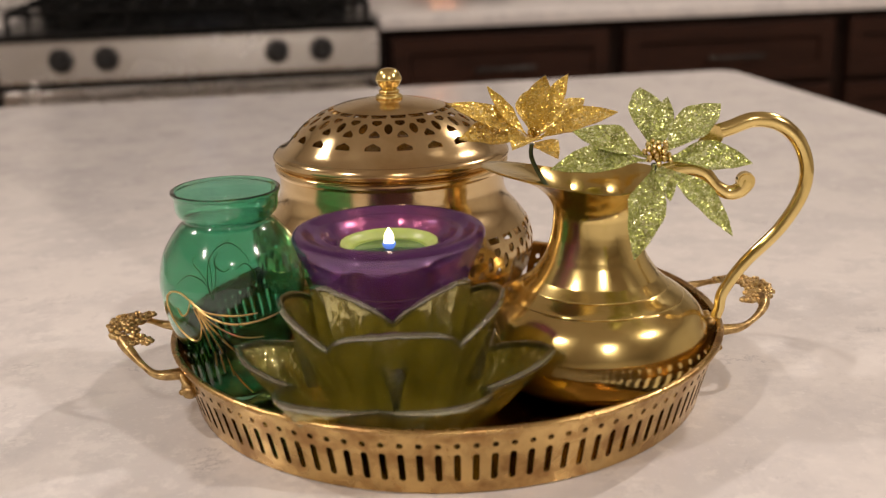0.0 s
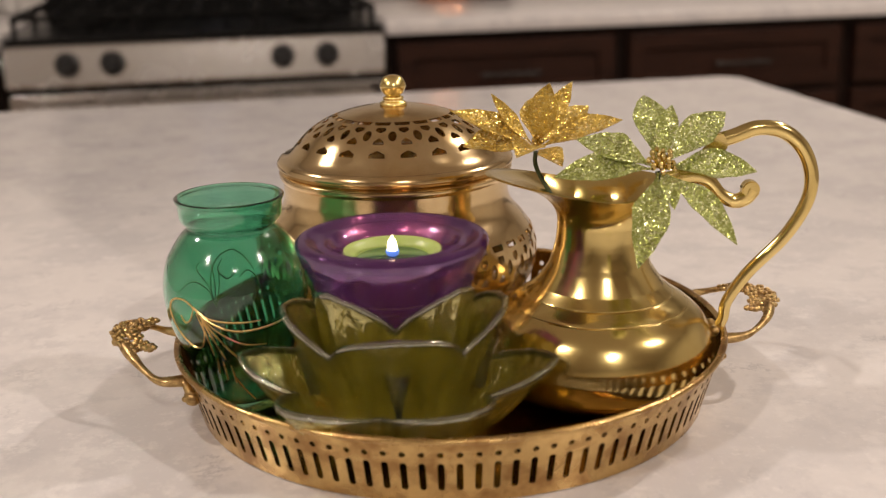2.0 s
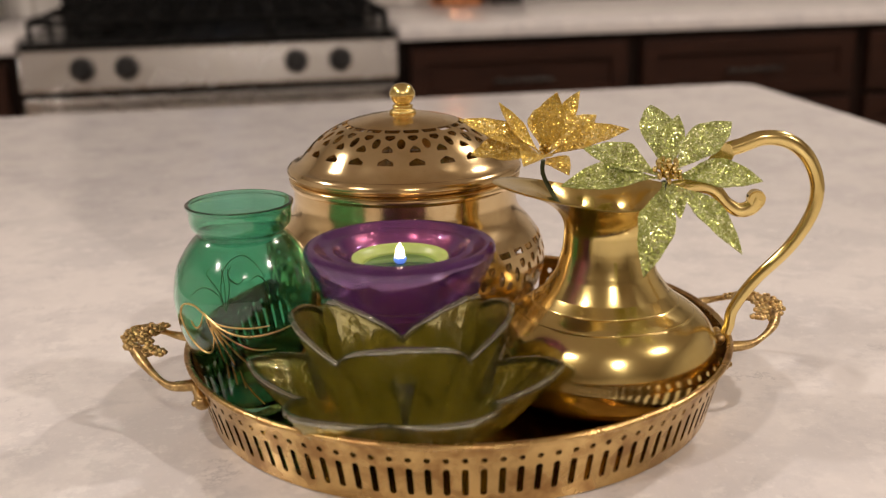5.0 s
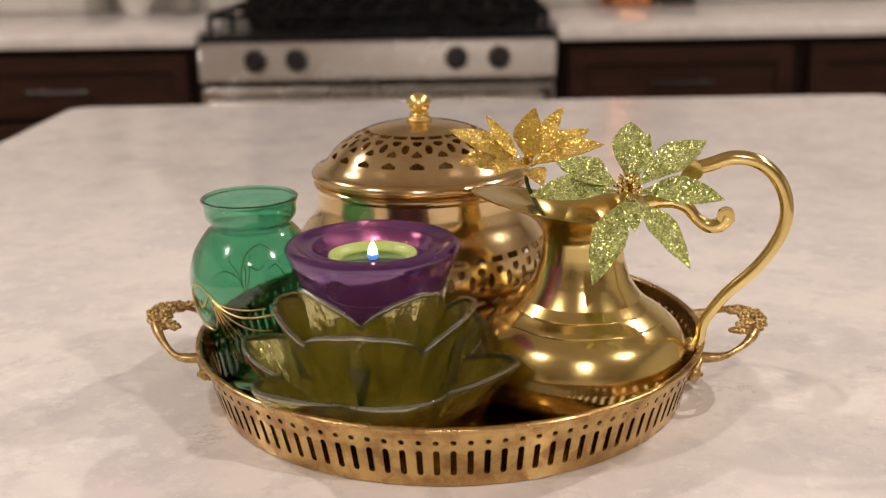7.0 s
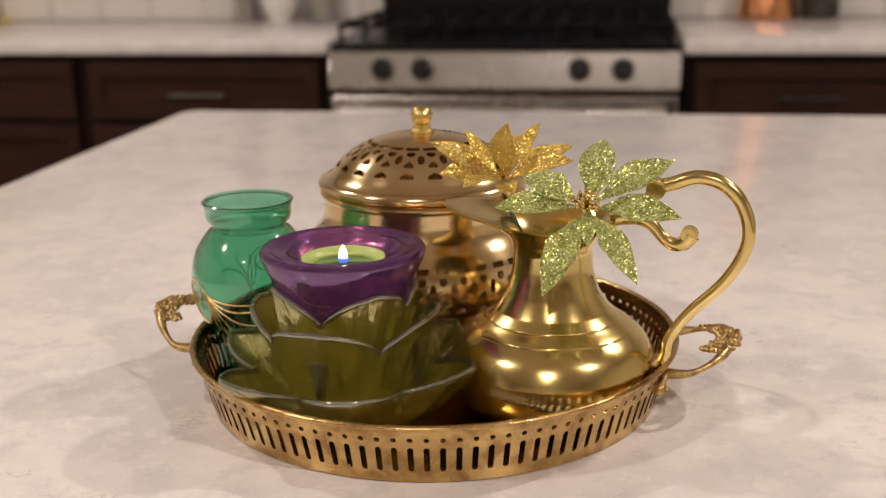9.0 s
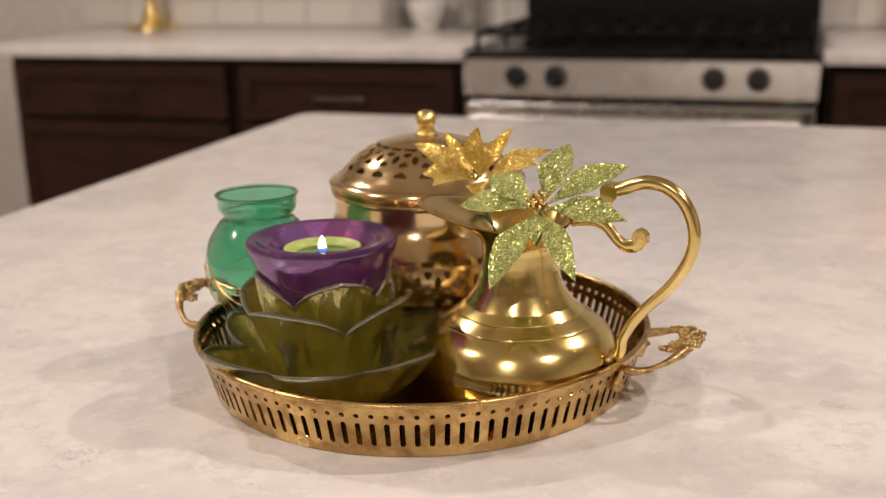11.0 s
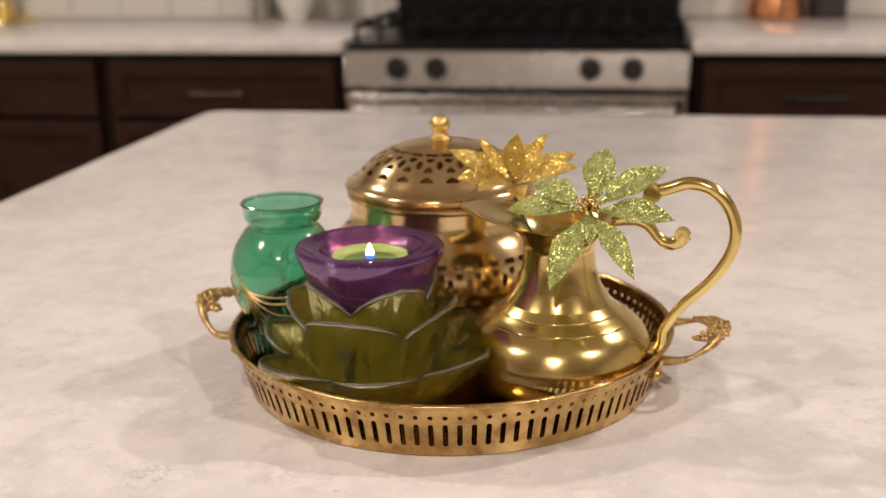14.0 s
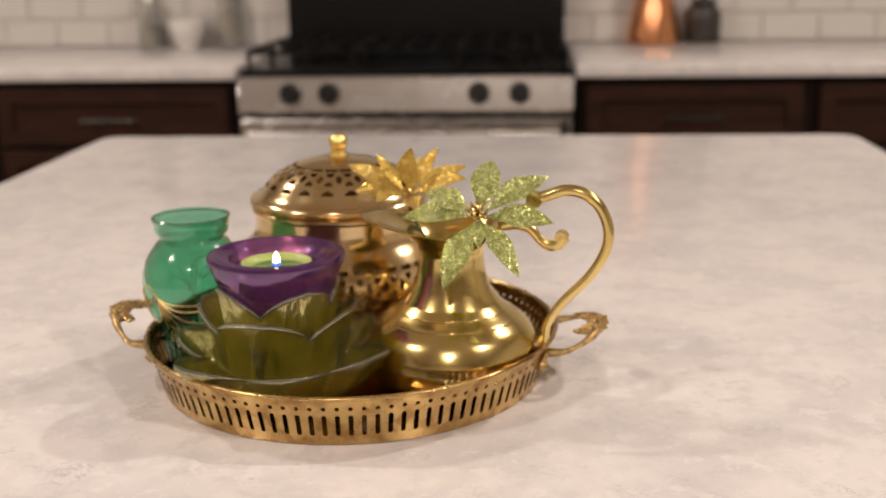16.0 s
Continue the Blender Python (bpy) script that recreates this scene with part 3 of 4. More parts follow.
glass_jar(-0.930, 2.478, 0.030, 0.115, 0.06)
glass_jar(-0.702, 2.478, 0.034, 0.120, 0.09)
cup = turned_thing("white_bowl", -0.822, 2.465, BENCH, [(0, 0.004), (0.026, 0.0), (0.030, 0.002), (0.030, 0.010), (0.040, 0.024), (0.050, 0.048), (0.054, 0.076), (0.0515, 0.077), (0.047, 0.050), (0.037, 0.028), (0, 0.016)],
                   CERAMIC, "white glazed ceramic bowl between glass jars", "bowl")
stick = turned_thing("brass_candlestick", -1.685, 2.44, BENCH, spline([(0.0, 0.0), (0.078, 0.0), (0.082, 0.006), (0.074, 0.014), (0.040, 0.020), (0.026, 0.032), (0.030, 0.045), (0.020, 0.062), (0.015, 0.095), (0.022, 0.115), (0.014, 0.130), (0.013, 0.160), (0.030, 0.175), (0.030, 0.180), (0, 0.180)], 3),
                     BRASS_JUG, "polished brass candlestick on a broad round base", "candlestick")

# ---- tray ----
TR0, TR1, TH = 0.1138, 0.1216, 0.0285


def tray_pattern(x, y, width):
    slot = pill(x, y, 0.0, 0.0056, 0.0186, 0.00128)
    dot = np.hypot(x, y - 0.0226) - 0.00125
    return np.minimum(slot, dot)


def wall_radius(z):
    return TR0 + (TR1 - TR0) * (max(0.0, z - 0.0005) / (TH - 0.0005)) ** 1.1


def tray_handle(root, turn, reach, rise, seed):
    """A cast loop handle: two arms that meet in a flat cluster of blossoms, on scrolled lugs."""
    rng = random.Random(seed)
    turned = pose(0, 0, 0, 0, 0, turn)
    out = 0.1460 + reach
    arms = []
    for s in (-1, 1):
        a = radians(13.5 * s)
        r = wall_radius(0.0235) + 0.0010
        pts = spline([(r * math.cos(a), r * math.sin(a), 0.0235), (0.1275, 0.0305 * s, 0.0248), (0.1350 + 0.5 * reach, 0.0275 * s, 0.0262 + 0.4 * rise), (0.1420 + reach, 0.0215 * s, 0.0285 + 0.8 * rise), (out, 0.0130 * s, 0.0300 + rise)], 6)
        n = len(pts)
        arm = tube(pts, [0.0020 + 0.0006 * math.cos(7 * k / n) for k in range(n)], 10)
        bmesh.ops.transform(arm, matrix=turned, verts=arm.verts)
        arms.append(arm)
    cl = bmesh.new()

    def spot(v):
        """A place along the bow of the cluster: v from -1 to 1."""
        return Vector((out + 0.0010 - 0.0075 * v * v, 0.0170 * v, 0.0308 + rise - 0.0015 * v * v))
    for k in range(9):
        v = -1 + 0.25 * k
        for side in (-1, 1):
            c = spot(v) + Vector((side * 0.0036 + rng.uniform(-0.0010, 0.0010), rng.uniform(-0.001, 0.001), 0.0007 + rng.uniform(-0.0006, 0.0010)))
            turn_by = rng.uniform(0, 6)
            for j in range(5):
                b = turn_by + j * math.tau / 5
                blob(cl, c + Vector((0.0020 * math.cos(b), 0.0020 * math.sin(b), 0.0004 * math.sin(3 * b))), 0.00155, 7, 0.75, 0.15)
            blob(cl, c + Vector((0, 0, 0.0010)), 0.0010, 6)
    for k in range(22):
        v = rng.uniform(-1.05, 1.05)
        blob(cl, spot(v) + Vector((rng.uniform(-0.0058, 0.0050), 0, rng.uniform(-0.0020, 0.0010))), rng.uniform(0.0015, 0.0025), 7, 0.7, 0.2)
    bmesh.ops.transform(cl, matrix=turned, verts=cl.verts)
    handle = part("handle", cl, BRASS_OLD, root, "cast brass handle, a cluster of blossoms and leaves", smooth=70)
    for arm in arms:
        part("arm", arm, BRASS_OLD, handle, smooth=60)
    for s in (-1, 1):
        lug = bmesh.new()
        path = []
        for k in range(13):
            w = k / 12
            z = 0.0252 - 0.0140 * w
            a = radians(13.5 * s + 1.6 * s * math.sin(4.2 * w))
            r = wall_radius(z) + 0.0014
            path.append((r * math.cos(a), r * math.sin(a), z))
        tube(path, [0.0017 + 0.0013 * math.sin(math.pi * k / 12) ** 2 for k in range(13)], 9, lug, 0.7)
        a = radians(15.0 * s)
        r = wall_radius(0.0165) + 0.0016
        blob(lug, (r * math.cos(a), r * math.sin(a), 0.0165), 0.0034, 12, 1.0, 0.05)
        blob(lug, ((r + 0.0030) * math.cos(a), (r + 0.0030) * math.sin(a), 0.0165), 0.0014, 8)
        bmesh.ops.transform(lug, matrix=turned, verts=lug.verts)
        part("bracket", lug, BRASS_OLD, handle, smooth=70)


def serving_tray():
    root = thing("serving_tray", (TRAY[0], TRAY[1], TOP), "round antique brass gallery tray with cast handles", "tray")
    part("base", lathe([(0, 0.0012), (0.1095, 0.0008), (0.1105, 0.0), (0.1120, 0.0004), (0.1124, 0.0014), (0.1122, 0.0030), (0.1105, 0.0032), (0.1085, 0.0028), (0, 0.0028)], 128), BRASS_DECK, root, "dark glossy brass tray floor", smooth=40)
    wall = [(wall_radius(z), z) for z in (0.0005 + (TH - 0.0005) * k / 9 for k in range(10))]
    # inner faces and cut edges take the brass with shade in its colour
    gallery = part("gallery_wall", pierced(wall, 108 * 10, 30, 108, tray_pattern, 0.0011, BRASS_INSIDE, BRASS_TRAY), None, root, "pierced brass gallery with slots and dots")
    gallery.matrix_basis = pose(0, 0, 0, 0, 0, 1.07)
    rim = []
    for k in range(12):
        a = k * math.tau / 12
        rim.append((TR1 + 0.0002 + 0.0016 * math.cos(a), TH + 0.0003 + 0.0013 * math.sin(a)))
    part("rim", lathe(rim, 160, True), BRASS_TRAY, root, smooth=60)
    tray_handle(root, -3.5, 0.0, 0.0020, 5)
    tray_handle(root, 180, -0.0035, 0.0050, 6)


serving_tray()

# ---- pierced pot ----
POT = (0.0, 0.05)


def motif(x, y, w, base, height, k):
    """Openings of one repeat: wide bars above and below, pentagons between, upright ovals at the sides."""
    h, mean = height, float(np.mean(w))
    bw = min(0.39 * mean, 0.0036 * k)
    low = convex(x, y, [(-bw, base), (bw, base), (bw * 0.95, base + 0.08 * h), (0.0, base + 0.17 * h), (-bw * 0.95, base + 0.08 * h)])
    high = convex(x, y, [(-bw * 0.9, base + 0.88 * h), (bw * 0.9, base + 0.88 * h), (bw, base + h), (-bw, base + h)])
    pw = min(0.26 * mean, 0.0022 * k)
    pent = convex(x, y, [(-pw, base + 0.30 * h), (pw, base + 0.30 * h), (pw, base + 0.38 * h), (0, base + 0.49 * h), (-pw, base + 0.38 * h)])
    inv = convex(x, y, [(0, base + 0.62 * h), (pw, base + 0.70 * h), (pw * 0.8, base + 0.80 * h), (-pw * 0.8, base + 0.80 * h), (-pw, base + 0.70 * h)])
    ax = w / 2 - np.abs(x)
    side = oval(ax, y, 0, base + 0.54 * h, min(0.20 * mean, 0.0018 * k), 0.145 * h)
    return np.minimum(np.minimum(low, high), np.minimum(np.minimum(pent, inv), side))


def pierced_pot():
    root = thing("brass_pot", (POT[0], POT[1], DECK), "polished rosy brass pot with pierced sides", "pot")
    body = spline([(0.038, 0.0045), (0.0445, 0.0095), (0.0530, 0.0185), (0.0610, 0.0275), (0.0665, 0.0365), (0.0688, 0.0460), (0.0672, 0.0550), (0.0625, 0.0625), (0.0570, 0.0690), (0.0548, 0.0745), (0.0545, 0.0800), (0.0545, 0.0870)], 8)
    body = [tuple(p) for p in body]
    arc = np.r_[0, np.cumsum(np.hypot(*np.diff(np.array(body), axis=0).T))]
    zs = [p[1] for p in body]
    s_lo, s_hi, s_low = (float(np.interp(z, zs, arc)) for z in (0.0345, 0.0590, 0.0225))

    def cut(x, y, w):
        band = motif(x, y, w, s_lo, s_hi - s_lo, 1.0)
        bw = 0.36 * float(np.mean(w))
        return np.minimum(band, convex(x, y, [(-bw, s_low), (bw, s_low), (bw * 0.8, s_low + 0.0022), (-bw * 0.8, s_low + 0.0022)]))
    part("body", pierced(body, 40 * 12, 110, 40, cut, 0.0009), BRASS_POT, root)
    part("foot", lathe([(0.0, 0.004), (0.039, 0.0042), (0.036, 0.0025), (0.0365, 0.0), (0.034, 0.0), (0.033, 0.002), (0, 0.002)], 96), BRASS_POT, root, smooth=40)
    part("neck_ring", lathe([(0.0545, 0.0835), (0.0556, 0.0842), (0.0562, 0.0855), (0.0558, 0.0868), (0.0565, 0.0874), (0.0555, 0.0884), (0.0538, 0.0884), (0.0535, 0.0835)], 128, True), BRASS_POT, root, smooth=50)
    dome = spline([(0.0545, 0.0945), (0.0525, 0.0954), (0.0502, 0.0972), (0.0470, 0.1008), (0.0420, 0.1058), (0.0345, 0.1106), (0.0250, 0.1144), (0.0140, 0.1168), (0.0035, 0.1176)], 8)
    dome = [tuple(p) for p in dome]
    arc = np.r_[0, np.cumsum(np.hypot(*np.diff(np.array(dome), axis=0).T))]
    rs = [p[0] for p in dome][::-1]
    d_lo, d_hi = (float(np.interp(r, rs, arc[::-1])) for r in (0.0468, 0.0270))

    def cut_lid(x, y, w):
        return motif(x, y, w, d_lo, d_hi - d_lo, 1.25)
    lid = part("lid", pierced(dome, 20 * 22, 90, 20, cut_lid, 0.0009), BRASS_POT, root, "pierced domed brass lid")
    part("flange", lathe([(0.0545, 0.0945), (0.0562, 0.0936), (0.0572, 0.0922), (0.0572, 0.0908), (0.0560, 0.0900), (0.0566, 0.0894), (0.0556, 0.0886), (0.0520, 0.0890), (0.0520, 0.0940)], 128, True), BRASS_POT, lid, smooth=50)
    part("finial", lathe(spline([(0.0, 0.1168), (0.0060, 0.1172), (0.0063, 0.1188), (0.0048, 0.1198), (0.0050, 0.1212), (0.0036, 0.1222), (0.0046, 0.1230), (0.0061, 0.1258), (0.0062, 0.1275), (0.0045, 0.1306), (0.0020, 0.1318), (0, 0.1320)], 4), 40), BRASS_JUG, lid, "round brass knob finial", smooth=50)


pierced_pot()

# ---- jug ----
JUG = (0.0768, -0.0348)


def brass_jug():
    root = thing("brass_jug", (JUG[0], JUG[1], DECK), "polished yellow brass jug with looped handle", "jug")
    spout = radians(187)
    curve = spline([(0.0330, 0.0), (0.0345, 0.0008), (0.0410, 0.0035), (0.0468, 0.0080), (0.0496, 0.0130), (0.0506, 0.0180), (0.0505, 0.0210), (0.0494, 0.0267), (0.0450, 0.0351), (0.0384, 0.0412),
                    (0.0318, 0.0459), (0.0250, 0.0526), (0.0212, 0.0605), (0.0192, 0.0680), (0.0184, 0.0770)], 40)
    rs, zs = [p[0] for p in curve], [p[1] for p in curve]
    groove = (0.0410, 0.0456)
    heights = sorted([float(z) for z in zs[::6]] + [g + 0.00009 * k for g in groove for k in range(-5, 6)])
    base = [(float(np.interp(z, zs, rs)) - sum(0.00035 * math.exp(-((z - g) / 0.00020) ** 2) for g in groove), z) for z in heights]
    base[-1] = (0.0184, 0.0770)
    seg, rings = 128, []
    bm = bmesh.new()

    def mouth(a, k, off):
        s = max(0.0, math.cos(a - spout)) ** 2
        back = max(0.0, -math.cos(a - spout))
        r1 = 0.0270 + 0.0240 * s + 0.003 * back
        z1 = 0.0905 + 0.0100 * s + 0.003 * back
        w = k ** 1.7
        r = 0.0184 + (r1 - 0.0184) * w - off
        z = 0.0770 + (z1 - 0.0770) * (k if s < 0.01 else k ** (1 - 0.25 * s)) + 0.3 * off
        return r, z
    angles = [k * math.tau / seg for k in range(seg)]
    for r, z in base:
        rings.append([bm.verts.new((r * math.cos(a), r * math.sin(a), z)) for a in angles])
    for off, ks in ((0.0, [j / 12 for j in range(1, 13)]), (0.0012, [j / 12 for j in range(12, -1, -1)])):
        for k in ks:
            ring = []
            for a in angles:
                r, z = mouth(a, k, off)
                ring.append(bm.verts.new((r * math.cos(a), r * math.sin(a), z)))
            rings.append(ring)
    for r, z in ((0.0185, 0.070), (0.022, 0.058), (0.030, 0.046)):
        rings.append([bm.verts.new((r * math.cos(a), r * math.sin(a), z)) for a in angles])
    for a, b in zip(rings, rings[1:]):
        for k in range(seg):
            m = (k + 1) % seg
            bm.faces.new((a[k], a[m], b[m], b[k]))
    bm.faces.new(rings[0][::-1])
    bm.faces.new(rings[-1])
    part("body", bm, BRASS_JUG, root, "bellied brass body with wide spout", smooth=50)
    az = radians(-12)

    def plane(points):
        return [(s * math.cos(az), s * math.sin(az), z - 0.003) for s, z in points]
    loop = spline(plane([(0.0520, 0.0290), (0.0545, 0.0345), (0.0560, 0.0425), (0.0645, 0.0555), (0.0785, 0.0705), (0.0870, 0.0850), (0.0888, 0.0975), (0.0845, 0.1095), (0.0760, 0.1170), (0.0655, 0.1188), (0.0555, 0.1155), (0.0490, 0.1135)]), 8)
    n = len(loop)
    part("handle", tube(loop, [0.0023 + 0.0010 * min(1, k / (0.75 * n)) for k in range(n)], 16, up=(-math.sin(az), math.cos(az), 0)), BRASS_JUG, root, "curved brass handle", smooth=70)
    side = (-math.sin(az), math.cos(az), 0)
    knob = bmesh.new()
    c = Vector(plane([(0.0480, 0.1128)])[0])
    tube([c - 0.0036 * Vector(side), c + 0.0036 * Vector(side)], 0.0046, 20, knob)
    bmesh.ops.bevel(knob, geom=knob.edges[:], offset=0.0006, segments=2, affect="EDGES")
    part("scroll_end", knob, BRASS_JUG, root, smooth=50)
    strap = spline(plane([(0.0480, 0.1120), (0.0440, 0.1065), (0.0390, 0.1010), (0.0335, 0.0985), (0.0275, 0.0970)]), 6)
    part("strap", tube(strap, 0.0034, 12, flat=0.45, up=side), BRASS_JUG, root, smooth=60)
    curl = spline(plane([(0.0330, 0.0985), (0.0400, 0.0985), (0.0460, 0.0960), (0.0510, 0.0905), (0.0560, 0.0875), (0.0610, 0.0885), (0.0640, 0.0925)]), 6)
    m = len(curl)
    part("curl", tube(curl, [0.0026 + 0.0014 * abs(2 * k / m - 0.9) for k in range(m)], 14, flat=0.75, up=side), BRASS_JUG, root, "flat brass scroll under the handle", smooth=60)
    tip = bmesh.new()
    c = Vector(plane([(0.0632, 0.0925)])[0])
    tube([c - 0.0026 * Vector(side), c + 0.0026 * Vector(side)], 0.0040, 18, tip)
    bmesh.ops.bevel(tip, geom=tip.edges[:], offset=0.0007, segments=2, affect="EDGES")
    part("curl_end", tip, BRASS_JUG, root, smooth=50)
    rv = bmesh.new()
    for d in (-0.0045, 0.0, 0.0045):
        p = Vector(plane([(0.0500, 0.0300)])[0]) + d * Vector(side)
        blob(rv, p, 0.0024, 10)
    part("rivet", rv, BRASS_OLD, root, smooth=70)


brass_jug()

# ---- green vase ----
VASE = (-0.0797, -0.0116)
VASE_OUT = [tuple(p) for p in spline([(0.0150, 0.0), (0.0185, 0.0008), (0.0200, 0.0060), (0.0218, 0.0160), (0.0247, 0.0270), (0.0288, 0.0380), (0.0308, 0.0490), (0.0307, 0.0570), (0.0287, 0.0655), (0.0255, 0.0715), (0.0215, 0.0770), (0.0189, 0.0795), (0.0189, 0.0808), (0.0208, 0.0825), (0.0218, 0.0850), (0.0221, 0.0890), (0.0226, 0.0912)], 6)]


def green_vase():
    root = thing("glass_vase", (VASE[0], VASE[1], DECK), "emerald green glass vase with gold scroll painting", "vase")
    inner = [(max(r - 0.0015, 0.0), z) for r, z in VASE_OUT if z > 0.006][::-1]
    profile = [(0, 0.0)] + VASE_OUT + [(0.0231, 0.0917), (0.0231, 0.0926), (0.0224, 0.0931), (0.0214, 0.0927)] + inner + [(0.0165, 0.0045), (0, 0.0040)]
    part("body", lathe(profile, 112), GREEN_GLASS, root, smooth=50)
    rs, zs = [p[0] for p in VASE_OUT], [p[1] for p in VASE_OUT]

    def stroke(bm, points, width, turn):
        pts = []
        for a, z in spline(points, 8):
            r = float(np.interp(z, zs, rs)) + 0.00015
            a = radians(-90 + a + turn)
            pts.append((r * math.cos(a), r * math.sin(a), z))
        n = len(pts)
        tube(pts, [max(0.0001, width * math.sin(math.pi * (0.06 + 0.88 * k / n)) ** 0.6) for k in range(n)], 5, bm)
    fan = [([(-24, 0.044), (-30, 0.050), (-42, 0.055), (-56, 0.054), (-62, 0.048), (-56, 0.040), (-44, 0.034), (-34, 0.034), (-28, 0.040), (-28, 0.047)], 0.0007),
           ([(-34, 0.052), (-38, 0.047), (-44, 0.045), (-48, 0.048)], 0.0006),
           ([(-34, 0.053), (-22, 0.048), (0, 0.046), (18, 0.046)], 0.0006),
           ([(-34, 0.053), (-20, 0.046), (0, 0.042), (30, 0.043), (44, 0.045)], 0.0007),
           ([(-32, 0.052), (-18, 0.043), (2, 0.036), (24, 0.034)], 0.0006),
           ([(-30, 0.050), (-18, 0.040), (-4, 0.030), (10, 0.025)], 0.0007),
           ([(-30, 0.050), (-22, 0.040), (-14, 0.028)], 0.0007),
           ([(-32, 0.050), (-26, 0.040), (-24, 0.030)], 0.0006),
           ([(-22, 0.029), (-23, 0.021)], 0.0007),
           ([(-17, 0.027), (-15, 0.018)], 0.0007),
           ([(-10, 0.025), (-6, 0.016)], 0.0006),
           ([(-8, 0.020), (2, 0.013), (14, 0.007)], 0.0006)]
    spray = [([(-22, 0.034), (-24, 0.044), (-18, 0.055), (-4, 0.060), (8, 0.056), (16, 0.049)], 0.00035),
             ([(-22, 0.034), (-28, 0.043), (-42, 0.048), (-62, 0.046)], 0.00035),
             ([(-22, 0.034), (-26, 0.044), (-36, 0.053), (-30, 0.057)], 0.0003),
             ([(-22, 0.034), (-20, 0.046), (-22, 0.056)], 0.0003),
             ([(-22, 0.034), (-16, 0.044), (-16, 0.054)], 0.0003),
             ([(-12, 0.056), (-16, 0.050), (-8, 0.046), (0, 0.049)], 0.0004),
             ([(2, 0.046), (10, 0.049), (18, 0.046), (20, 0.042)], 0.0004)]
    for pts, w in fan:
        bm = bmesh.new()
        stroke(bm, pts, 0.7 * w, 0)
        part("gold_stroke", bm, GOLD_PAINT, root, smooth=70)
    for pts, w in spray:
        bm = bmesh.new()
        stroke(bm, [(-a, z) for a, z in pts], 0.8 * w, 180)
        part("gold_stroke", bm, GOLD_PAINT, root, smooth=70)


green_vase()

# ---- lotus holder, violet bowl and tea light ----
LOTUS = (-0.0174, -0.0637)
LOTUS_TURN = -97


def petal_cup(phase, count, r0, z0, r_tip, z_tip, r_gap, z_gap, sharp, thick, curve, seg=216, rows=14):
    """A bowl whose edge rises in pointed petals."""
    bm = bmesh.new()
    sheets = []
    for off in (0.0, thick):
        sheet = []
        for i in range(rows + 1):
            k = i / rows
            ring = []
            for j in range(seg):
                a = math.tau * j / seg
                q = (((a - radians(phase)) / (math.tau / count) + 0.5) % 1) * 2 - 1
                p = 1 - abs(q) ** sharp
                p += 0.05 * max(0, 1 - abs(q) / 0.14)
                rt, zt = r_gap + (r_tip - r_gap) * p, z_gap + (z_tip - z_gap) * p
                w = k ** curve
                flute = (0.0011 * math.cos(4 * count * (a - radians(phase))) + 0.0006 * math.cos(9 * count * (a - radians(phase)) + 1.0)) * math.sin(math.pi * k)
                r = r0 + (rt - r0) * w + flute
                z = z0 + (zt - z0) * k
                edge = max(0.0, (k - 0.86) / 0.14)
                r -= off * (1 - 0.25 * edge)
                z += off * (0.9 * (1 - k)) - 0.0002 * (off > 0)
                ring.append(bm.verts.new((max(r, 0.002) * math.cos(a), max(r, 0.002) * math.sin(a), z)))
            sheet.append(ring)
        sheets.append(sheet)
    lip = []
    for j in range(seg):
        a, b = sheets[0][-1][j].co, sheets[1][-1][j].co
        lip.append(bm.verts.new((a + b) / 2 + Vector((0, 0, thick * 0.35))))
    rings = sheets[0] + [lip] + sheets[1][::-1]
    for a, b in zip(rings, rings[1:]):
        for k in range(seg):
            m = (k + 1) % seg
            bm.faces.new((a[k], a[m], b[m], b[k]))
    bm.faces.new(rings[0][::-1])
    bm.faces.new(rings[-1])
    return bm, [tuple(v.co) for v in lip]


def tier(name, label, root, *shape):
    bm, edge = petal_cup(*shape)
    ob = part(name, bm, OLIVE_GLASS, root, label, smooth=60)
    part("lip", tube(edge + edge[:1], 0.0015, 10), LIP_GLASS, ob, "thick greyish glass edge", smooth=70)


